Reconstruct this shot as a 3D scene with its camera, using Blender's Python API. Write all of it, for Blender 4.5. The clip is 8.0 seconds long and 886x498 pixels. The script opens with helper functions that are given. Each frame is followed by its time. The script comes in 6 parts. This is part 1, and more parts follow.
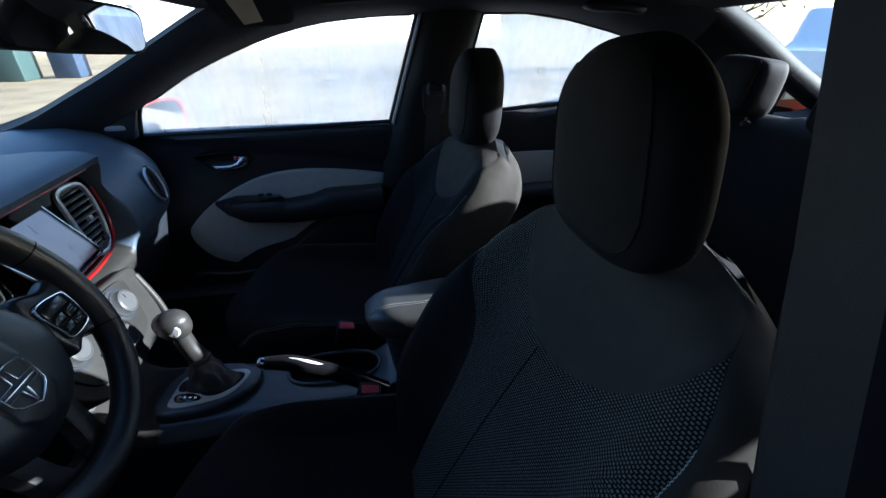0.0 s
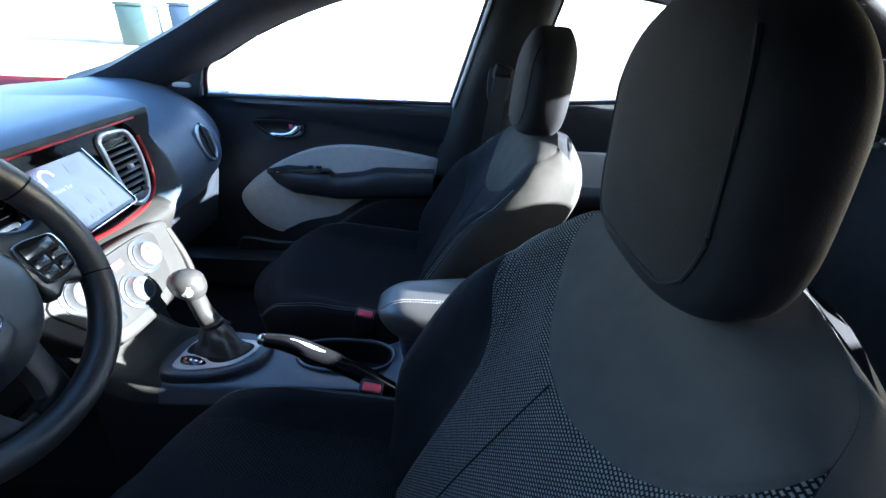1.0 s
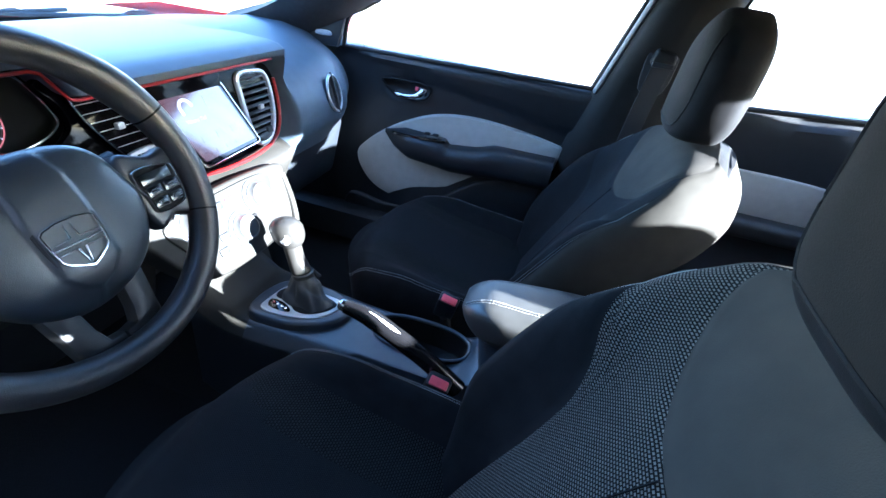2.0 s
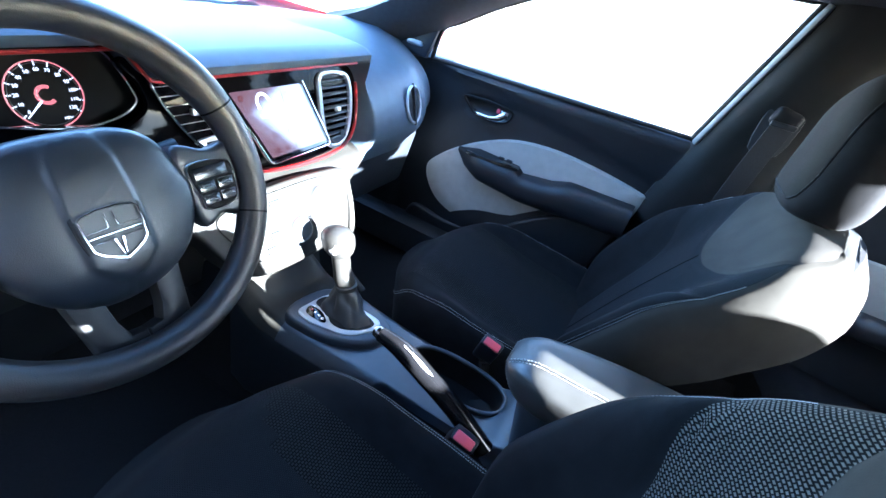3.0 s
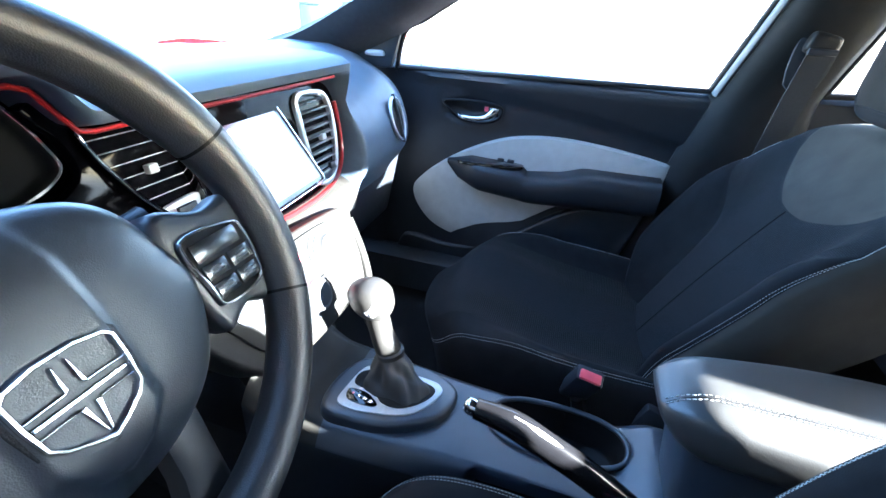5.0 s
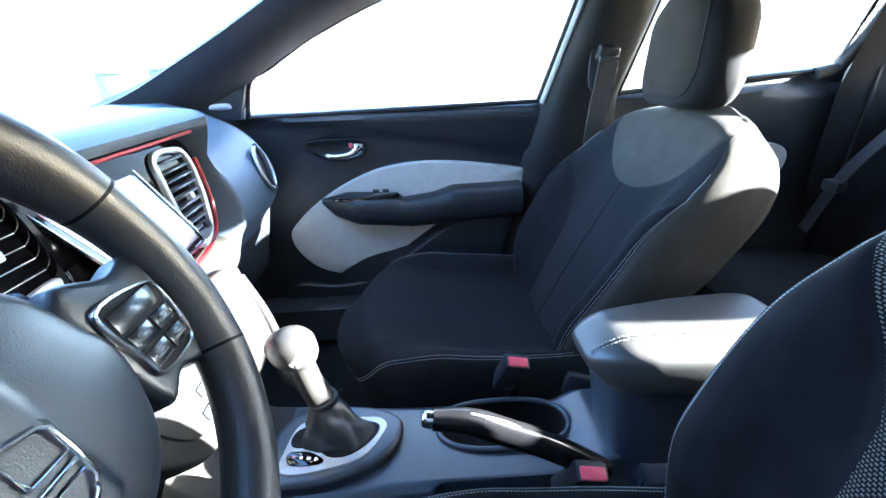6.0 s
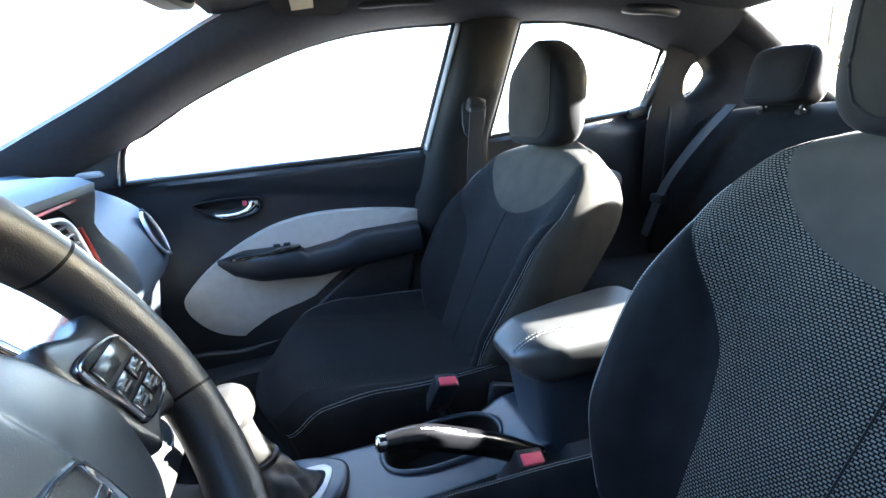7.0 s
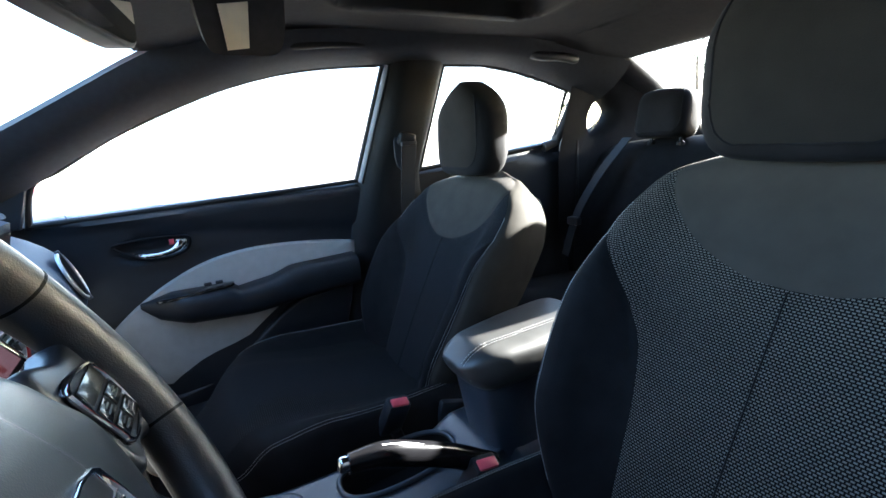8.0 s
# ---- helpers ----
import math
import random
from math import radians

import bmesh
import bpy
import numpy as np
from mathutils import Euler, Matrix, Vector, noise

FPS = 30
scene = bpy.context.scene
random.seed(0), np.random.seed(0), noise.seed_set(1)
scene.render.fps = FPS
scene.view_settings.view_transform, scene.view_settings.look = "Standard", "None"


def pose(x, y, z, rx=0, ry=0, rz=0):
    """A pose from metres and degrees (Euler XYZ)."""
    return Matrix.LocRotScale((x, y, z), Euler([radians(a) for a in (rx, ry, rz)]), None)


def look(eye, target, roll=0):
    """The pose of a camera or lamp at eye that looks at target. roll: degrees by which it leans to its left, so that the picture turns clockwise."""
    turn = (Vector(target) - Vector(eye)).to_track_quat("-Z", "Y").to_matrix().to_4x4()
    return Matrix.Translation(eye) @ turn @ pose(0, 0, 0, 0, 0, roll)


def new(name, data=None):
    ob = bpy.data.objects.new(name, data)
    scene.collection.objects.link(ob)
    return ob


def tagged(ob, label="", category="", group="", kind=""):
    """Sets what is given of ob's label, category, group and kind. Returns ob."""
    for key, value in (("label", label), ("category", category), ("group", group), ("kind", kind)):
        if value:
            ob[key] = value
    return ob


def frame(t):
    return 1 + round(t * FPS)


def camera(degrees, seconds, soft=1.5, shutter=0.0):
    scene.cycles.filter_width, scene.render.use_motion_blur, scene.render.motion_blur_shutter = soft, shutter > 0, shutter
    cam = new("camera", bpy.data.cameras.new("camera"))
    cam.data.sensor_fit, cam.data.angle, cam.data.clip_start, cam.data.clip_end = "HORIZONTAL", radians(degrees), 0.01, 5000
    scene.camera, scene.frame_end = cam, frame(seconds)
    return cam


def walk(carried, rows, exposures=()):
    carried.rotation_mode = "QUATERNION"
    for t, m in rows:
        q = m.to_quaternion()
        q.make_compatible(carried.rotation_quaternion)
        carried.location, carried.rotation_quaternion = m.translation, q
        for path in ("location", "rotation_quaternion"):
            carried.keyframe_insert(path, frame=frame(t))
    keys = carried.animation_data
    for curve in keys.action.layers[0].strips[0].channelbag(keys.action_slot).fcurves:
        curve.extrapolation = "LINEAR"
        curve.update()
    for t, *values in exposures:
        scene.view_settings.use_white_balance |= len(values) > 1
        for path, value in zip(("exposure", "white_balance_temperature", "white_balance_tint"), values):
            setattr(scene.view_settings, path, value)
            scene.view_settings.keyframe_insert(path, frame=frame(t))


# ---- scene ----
cam = camera(91.8, 8.0)
PATH = [
    (0, (0.125, -0.758, 1.241), (0.462, 0.977, 0.304), -0.3),
    (0.5, (0.175, -0.718, 1.21), (0.415, 1.006, 0.226), -0.1),
    (1, (0.203, -0.675, 1.195), (0.245, 1.077, 0.232), 3.3),
    (1.5, (0.197, -0.628, 1.187), (-0.014, 1.089, 0.183), 6.0),
    (2, (0.184, -0.591, 1.181), (-0.19, 1.039, 0.084), 8.4),
    (2.2, (0.174, -0.573, 1.181), (-0.272, 1.03, 0.072), 10.0),
    (3.3, (0.127, -0.498, 1.172), (-0.513, 1.076, 0.117), 14.5),
    (3.5, (0.097, -0.481, 1.161), (-0.533, 1.118, 0.137), 14.4),
    (4, (0.02, -0.443, 1.129), (-0.668, 1.107, 0.069), 11.8),
    (4.2, (0.004, -0.433, 1.117), (-0.673, 1.109, 0.039), 10.0),
    (5.3, (-0.061, -0.434, 1.066), (-0.397, 1.303, 0.134), 0.7),
    (5.5, (-0.069, -0.441, 1.06), (-0.271, 1.328, 0.149), -0.4),
    (6, (-0.093, -0.465, 1.059), (-0.003, 1.36, 0.245), -2.1),
    (6.5, (-0.12, -0.5, 1.059), (0.288, 1.334, 0.373), -2.8),
    (7, (-0.151, -0.521, 1.061), (0.463, 1.274, 0.427), -4.2),
    (7.5, (-0.176, -0.542, 1.065), (0.609, 1.211, 0.506), -4.4),
    (8, (-0.196, -0.553, 1.06), (0.745, 1.136, 0.548), -4.5),
]
EXPOSURES = [(0.0, 2.32, 4950, 9), (0.5, 3.65, 4980, 9), (1.0, 4.25, 4980, 9), (1.5, 4.52, 4950, 9), (2.2, 4.99, 4900, 9), (3.3, 5.40, 4950, 9), (4.2, 5.43, 5020, 9),
             (5.5, 5.66, 5260, 9), (6.5, 5.72, 5380, 9), (7.2, 5.18, 5560, 9), (8.0, 4.55, 5600, 9)]
walk(cam, [(t, look(eye, target, roll)) for t, eye, target, roll in PATH], EXPOSURES)

# ---- light ----
SUN_TO = Vector((1.0, -0.06, 0.302)).normalized()      # towards the low sun, behind the car
world = bpy.data.worlds.new("sky_world")
scene.world = world
world.use_nodes = True
wn = world.node_tree.nodes
sky = wn.new("ShaderNodeTexSky")
sky.sky_type = "NISHITA"
sky.sun_disc = False
sky.sun_elevation = math.asin(SUN_TO.z)
sky.sun_rotation = math.atan2(SUN_TO.x, SUN_TO.y)
wn["Background"].inputs["Strength"].default_value = 0.080
world.node_tree.links.new(sky.outputs["Color"], wn["Background"].inputs["Color"])
sun_data = bpy.data.lights.new("sun", "SUN")
sun_data.energy, sun_data.angle, sun_data.color = 5.0, radians(0.6), (1.0, 0.90, 0.74)
sun = new("sun", sun_data)
sun.matrix_world = look((0, 0, 30), Vector((0, 0, 30)) - SUN_TO)


# ---- mesh tools ----
def lerp(a, b, t):
    return a + (b - a) * t


def sstep(a, b, x):
    t = min(1.0, max(0.0, (x - a) / (b - a)))
    return t * t * (3 - 2 * t)


def curve(keys, x):
    """A smooth value between (x, value) keys."""
    if x <= keys[0][0]:
        return keys[0][1]
    for (x0, y0), (x1, y1) in zip(keys, keys[1:]):
        if x <= x1:
            i = keys.index((x0, y0))
            d = (y1 - y0) / (x1 - x0)
            d0 = (y0 - keys[i - 1][1]) / (x0 - keys[i - 1][0]) if i > 0 else d
            d1 = (keys[i + 2][1] - y1) / (keys[i + 2][0] - x1) if i + 2 < len(keys) else d
            m0 = 0.0 if d0 * d <= 0 else 2 * d0 * d / (d0 + d)
            m1 = 0.0 if d1 * d <= 0 else 2 * d1 * d / (d1 + d)
            t, h = (x - x0) / (x1 - x0), x1 - x0
            return (2 * t ** 3 - 3 * t * t + 1) * y0 + (t ** 3 - 2 * t * t + t) * h * m0 + (3 * t * t - 2 * t ** 3) * y1 + (t ** 3 - t * t) * h * m1
    return keys[-1][1]


def lin(keys, x):
    if x <= keys[0][0]:
        return keys[0][1]
    for (x0, y0), (x1, y1) in zip(keys, keys[1:]):
        if x <= x1:
            return lerp(y0, y1, (x - x0) / (x1 - x0))
    return keys[-1][1]


def spline(pts, per=8, closed=False):
    """A Catmull-Rom line through points."""
    pts = [Vector(p) for p in pts]
    n, out = len(pts), []
    for i in range(n if closed else n - 1):
        if closed:
            a, b, c, d = (pts[(i + k) % n] for k in (-1, 0, 1, 2))
        else:
            a, b, c, d = pts[max(i - 1, 0)], pts[i], pts[i + 1], pts[min(i + 2, n - 1)]
        for s in range(per):
            t = s / per
            out.append(0.5 * (2 * b + (c - a) * t + (2 * a - 5 * b + 4 * c - d) * t * t + (3 * b - a - 3 * c + d) * t ** 3))
    if not closed:
        out.append(pts[-1])
    return out


def link(name, bm, mats, parent=None, label="", sharp=40):
    me = bpy.data.meshes.new(name)
    bm.normal_update()
    bm.to_mesh(me)
    bm.free()
    for m in (mats if isinstance(mats, (list, tuple)) else [mats]):
        me.materials.append(m)
    me.polygons.foreach_set("use_smooth", [True] * len(me.polygons))
    me.set_sharp_from_angle(angle=radians(sharp))
    ob = new(name, me)
    ob.parent = parent
    if label:
        tagged(ob, label)
    return ob


def part(name, bm, mats, parent, label="", sharp=40):
    return link(name, bm, mats, parent, label, sharp)


def thing(name, at, label, category, group="", kind=""):
    ob = new(name)
    ob.empty_display_size = 0.05
    ob.location = at
    return tagged(ob, label, category, group, kind)


def shift(bm, ob):
    """Carries world coordinates into the frame of an unturned empty."""
    bmesh.ops.translate(bm, verts=bm.verts, vec=-Vector(ob.location))
    return bm


def surface(rows, closed=False, caps=False, mat=None, uv=None):
    """A skin over rows of points; mat(i, j) gives a face's material slot, uv(i, j) a corner's place."""
    bm = bmesh.new()
    grid = [[bm.verts.new(p) for p in row] for row in rows]
    layer = bm.loops.layers.uv.new("map") if uv else None
    n = len(rows[0])
    for i in range(len(rows) - 1):
        for j in range(n if closed else n - 1):
            k = (j + 1) % n
            ids = ((i, j), (i, j + 1), (i + 1, j + 1), (i + 1, j))
            f = bm.faces.new((grid[i][j], grid[i][k], grid[i + 1][k], grid[i + 1][j]))
            if mat:
                f.material_index = mat(i, j)
            if uv:
                for loop, (a, b) in zip(f.loops, ids):
                    loop[layer].uv = uv(a, b)
    if caps:
        bm.faces.new(list(reversed(grid[0])))
        bm.faces.new(grid[-1])
    bmesh.ops.recalc_face_normals(bm, faces=bm.faces)
    return bm


def box(size, at=(0, 0, 0), bevel=0.0, seg=2, turn=None):
    bm = bmesh.new()
    bmesh.ops.create_cube(bm, size=1.0)
    bmesh.ops.scale(bm, vec=size, verts=bm.verts)
    if bevel:
        bmesh.ops.bevel(bm, geom=list(bm.edges), offset=bevel, segments=seg, profile=0.5, affect="EDGES")
    m = Matrix.Translation(at) @ (turn if turn else Matrix())
    bmesh.ops.transform(bm, matrix=m, verts=bm.verts)
    return bm


def join(*bms):
    out = bmesh.new()
    for bm in bms:
        me = bpy.data.meshes.new("tmp")
        bm.to_mesh(me)
        bm.free()
        out.from_mesh(me)
        bpy.data.meshes.remove(me)
    return out


def tube(pts, r, n=10, closed=False, flat=1.0, up=(0, 0, 1)):
    """A round bar along a line; r may be a number or a function of 0..1."""
    pts = [Vector(p) for p in pts]
    rows, m = [], len(pts)
    for i, p in enumerate(pts):
        a = pts[(i - 1) % m] if closed else pts[max(i - 1, 0)]
        b = pts[(i + 1) % m] if closed else pts[min(i + 1, m - 1)]
        d = (b - a).normalized()
        s = d.cross(Vector(up))
        if s.length < 1e-4:
            s = d.cross(Vector((1, 0, 0)))
        s.normalize()
        w = s.cross(d)
        rad = r(i / max(m - 1, 1)) if callable(r) else r
        rows.append([p + rad * (math.cos(q) * s + flat * math.sin(q) * w) for q in (2 * math.pi * k / n for k in range(n))])
    if closed:
        rows.append(rows[0])
    bm = surface(rows, closed=True, caps=not closed)
    if closed:
        bmesh.ops.remove_doubles(bm, verts=bm.verts, dist=1e-6)
    return bm


def prism(poly, depth, bevel=0.0, seg=2, m=None):
    """A plate with the outline poly in its own xy, from z 0 to depth, laid into the place by m."""
    bm = bmesh.new()
    lo = [bm.verts.new((p[0], p[1], 0)) for p in poly]
    hi = [bm.verts.new((p[0], p[1], depth)) for p in poly]
    n = len(poly)
    bm.faces.new(list(reversed(lo)))
    top = bm.faces.new(hi)
    for i in range(n):
        bm.faces.new((lo[i], lo[(i + 1) % n], hi[(i + 1) % n], hi[i]))
    bmesh.ops.recalc_face_normals(bm, faces=bm.faces)
    if bevel:
        bmesh.ops.bevel(bm, geom=list(top.edges), offset=bevel, segments=seg, profile=0.5, affect="EDGES", clamp_overlap=True)
    if m:
        bmesh.ops.transform(bm, matrix=m, verts=bm.verts)
        if m.determinant() < 0:
            bmesh.ops.reverse_faces(bm, faces=bm.faces)
    return bm


def ring(poly, width, depth, m=None):
    """A frame that follows a closed outline in its own xy, width inwards, from z 0 to depth."""
    pts = [Vector((p[0], p[1])) for p in poly]
    n, ins = len(pts), []
    area = sum(a.x * b.y - b.x * a.y for a, b in zip(pts, pts[1:] + pts[:1]))
    side = 1 if area > 0 else -1
    for i in range(n):
        d = (pts[(i + 1) % n] - pts[i - 1]).normalized()
        ins.append(pts[i] + side * width * Vector((-d.y, d.x)))
    rows = []
    for o, q in zip(pts, ins):
        mid = (o + q) / 2
        rows.append([(o.x, o.y, 0), (o.x, o.y, depth * 0.7), (lerp(o.x, mid.x, 0.6), lerp(o.y, mid.y, 0.6), depth),
                     (lerp(q.x, mid.x, 0.6), lerp(q.y, mid.y, 0.6), depth), (q.x, q.y, depth * 0.7), (q.x, q.y, 0)])
    rows.append(rows[0])
    bm = surface(rows, closed=True)
    bmesh.ops.remove_doubles(bm, verts=bm.verts, dist=1e-6)
    if m:
        bmesh.ops.transform(bm, matrix=m, verts=bm.verts)
    bmesh.ops.recalc_face_normals(bm, faces=bm.faces)
    return bm


def lathe(profile, n=24, m=None, caps=True):
    """A turned form: profile of (radius, height) about its own z."""
    rows = [[(r * math.cos(2 * math.pi * k / n), r * math.sin(2 * math.pi * k / n), z) for k in range(n)] for r, z in profile]
    bm = surface(rows, closed=True, caps=caps)
    if m:
        bmesh.ops.transform(bm, matrix=m, verts=bm.verts)
    return bm


def stitches(line, normal, size=(0.0028, 0.0008, 0.0007), gap=0.0042, lift=0.0004):
    """Thread dashes along a line; normal(i) or one vector gives the way out of the cloth."""
    line = [Vector(p) for p in line]
    bm, run = bmesh.new(), 0.0
    for i in range(len(line) - 1):
        a, b = line[i], line[i + 1]
        d = (b - a)
        ln = d.length
        if ln < 1e-6:
            continue
        d /= ln
        nor = Vector(normal(i) if callable(normal) else normal)
        s = d.cross(nor).normalized()
        nor = s.cross(d).normalized()
        while run < ln:
            c = a + d * run + nor * lift
            l, w, h = size[0] / 2, size[1] / 2, size[2]
            vs = [bm.verts.new(c + d * x * l + s * y * w + nor * z * h) for x, y, z in
                  ((-1, -1, 0), (1, -1, 0), (1, 1, 0), (-1, 1, 0), (-.7, -.6, 1), (.7, -.6, 1), (.7, .6, 1), (-.7, .6, 1))]
            for q in ((4, 5, 6, 7), (0, 1, 5, 4), (1, 2, 6, 5), (2, 3, 7, 6), (3, 0, 4, 7)):
                bm.faces.new([vs[k] for k in q])
            run += gap
        run -= ln
    bmesh.ops.recalc_face_normals(bm, faces=bm.faces)
    return bm


def words(text, size, m, mat, parent, depth=0.0004, name="lettering"):
    cu = bpy.data.curves.new("tmp", "FONT")
    cu.body, cu.size, cu.align_x, cu.align_y, cu.extrude = text, size, "CENTER", "CENTER", depth
    cu.resolution_u = 3
    ob = bpy.data.objects.new("tmp", cu)
    scene.collection.objects.link(ob)
    me = bpy.data.meshes.new_from_object(ob.evaluated_get(bpy.context.evaluated_depsgraph_get()))
    bpy.data.objects.remove(ob)
    bpy.data.curves.remove(cu)
    me.materials.clear()
    me.materials.append(mat)
    me.name = name
    out = new(name, me)
    out.parent = parent
    out.matrix_basis = m
    return out


# ---- materials ----
def mat(name, color, rough=0.5, metal=0.0, var=0.0, scale=40.0, bump=0.0, bscale=400.0, rvar=0.0, spec=0.5, coat=0.0, sheen=0.0, dist=0.001):
    """A surface with broad mottling, fine relief and uneven gloss."""
    m = bpy.data.materials.new(name)
    m.use_nodes = True
    nt = m.node_tree
    b = nt.nodes["Principled BSDF"]
    b.inputs["Roughness"].default_value = rough
    b.inputs["Metallic"].default_value = metal
    b.inputs["Specular IOR Level"].default_value = spec
    b.inputs["Coat Weight"].default_value = coat
    b.inputs["Sheen Weight"].default_value = sheen
    b.inputs["Base Color"].default_value = (*color, 1)
    co = nt.nodes.new("ShaderNodeTexCoord")
    if var or rvar:
        no = nt.nodes.new("ShaderNodeTexNoise")
        no.inputs["Scale"].default_value, no.inputs["Detail"].default_value = scale, 6.0
        nt.links.new(co.outputs["Object"], no.inputs["Vector"])
        if var:
            ra = nt.nodes.new("ShaderNodeValToRGB")
            ra.color_ramp.elements[0].position, ra.color_ramp.elements[1].position = 0.3, 0.7
            ra.color_ramp.elements[0].color = (*[c * (1 - var) for c in color], 1)
            ra.color_ramp.elements[1].color = (*[min(1, c * (1 + var)) for c in color], 1)
            nt.links.new(no.outputs["Fac"], ra.inputs["Fac"])
            nt.links.new(ra.outputs["Color"], b.inputs["Base Color"])
        if rvar:
            mr = nt.nodes.new("ShaderNodeMapRange")
            mr.inputs["To Min"].default_value, mr.inputs["To Max"].default_value = max(0.02, rough - rvar), min(1, rough + rvar)
            nt.links.new(no.outputs["Fac"], mr.inputs["Value"])
            nt.links.new(mr.outputs["Result"], b.inputs["Roughness"])
    if bump:
        nb = nt.nodes.new("ShaderNodeTexNoise" if bscale < 900 else "ShaderNodeTexVoronoi")
        nb.inputs["Scale"].default_value = bscale
        bu = nt.nodes.new("ShaderNodeBump")
        bu.inputs["Strength"].default_value, bu.inputs["Distance"].default_value = bump, dist
        nt.links.new(co.outputs["Object"], nb.inputs["Vector"])
        nt.links.new(nb.outputs[0], bu.inputs["Height"])
        nt.links.new(bu.outputs["Normal"], b.inputs["Normal"])
    return m


def cloth(name, dark, light, cell, thick=0.30, bump=0.6, rough=0.85):
    """Woven sports mesh: staggered light knots on a dark ground, laid by the surface's own map in metres."""
    m = mat(name, dark, rough, sheen=0.03, spec=0.12)
    nt = m.node_tree
    b = nt.nodes["Principled BSDF"]
    uvn = nt.nodes.new("ShaderNodeUVMap")
    uvn.uv_map = "map"
    br = nt.nodes.new("ShaderNodeTexBrick")
    br.inputs["Scale"].default_value = 1.0
    br.inputs["Brick Width"].default_value, br.inputs["Row Height"].default_value = cell, cell * 0.74
    br.inputs["Mortar Size"].default_value, br.inputs["Mortar Smooth"].default_value = cell * thick * 0.5, 0.5
    br.offset = 0.5
    for k, c in (("Color1", light), ("Color2", [x * 0.8 for x in light]), ("Mortar", dark)):
        br.inputs[k].default_value = (*c, 1)
    nt.links.new(uvn.outputs["UV"], br.inputs["Vector"])
    no = nt.nodes.new("ShaderNodeTexNoise")
    no.inputs["Scale"].default_value = 9.0
    mx = nt.nodes.new("ShaderNodeMix")
    mx.data_type, mx.blend_type = "RGBA", "MULTIPLY"
    mx.inputs["Factor"].default_value = 0.35
    co = nt.nodes.new("ShaderNodeTexCoord")
    nt.links.new(co.outputs["Object"], no.inputs["Vector"])
    nt.links.new(br.outputs["Color"], mx.inputs["A"])
    nt.links.new(no.outputs["Fac"], mx.inputs["B"])
    nt.links.new(mx.outputs["Result"], b.inputs["Base Color"])
    bu = nt.nodes.new("ShaderNodeBump")
    bu.invert = True
    bu.inputs["Strength"].default_value, bu.inputs["Distance"].default_value = bump, 0.0012
    nt.links.new(br.outputs["Fac"], bu.inputs["Height"])
    nt.links.new(bu.outputs["Normal"], b.inputs["Normal"])
    return m


def glow(name, color, power):
    m = bpy.data.materials.new(name)
    m.use_nodes = True
    b = m.node_tree.nodes["Principled BSDF"]
    b.inputs["Base Color"].default_value = (*[c * 0.3 for c in color], 1)
    b.inputs["Emission Color"].default_value = (*color, 1)
    b.inputs["Emission Strength"].default_value = power
    b.inputs["Roughness"].default_value = 0.3
    return m


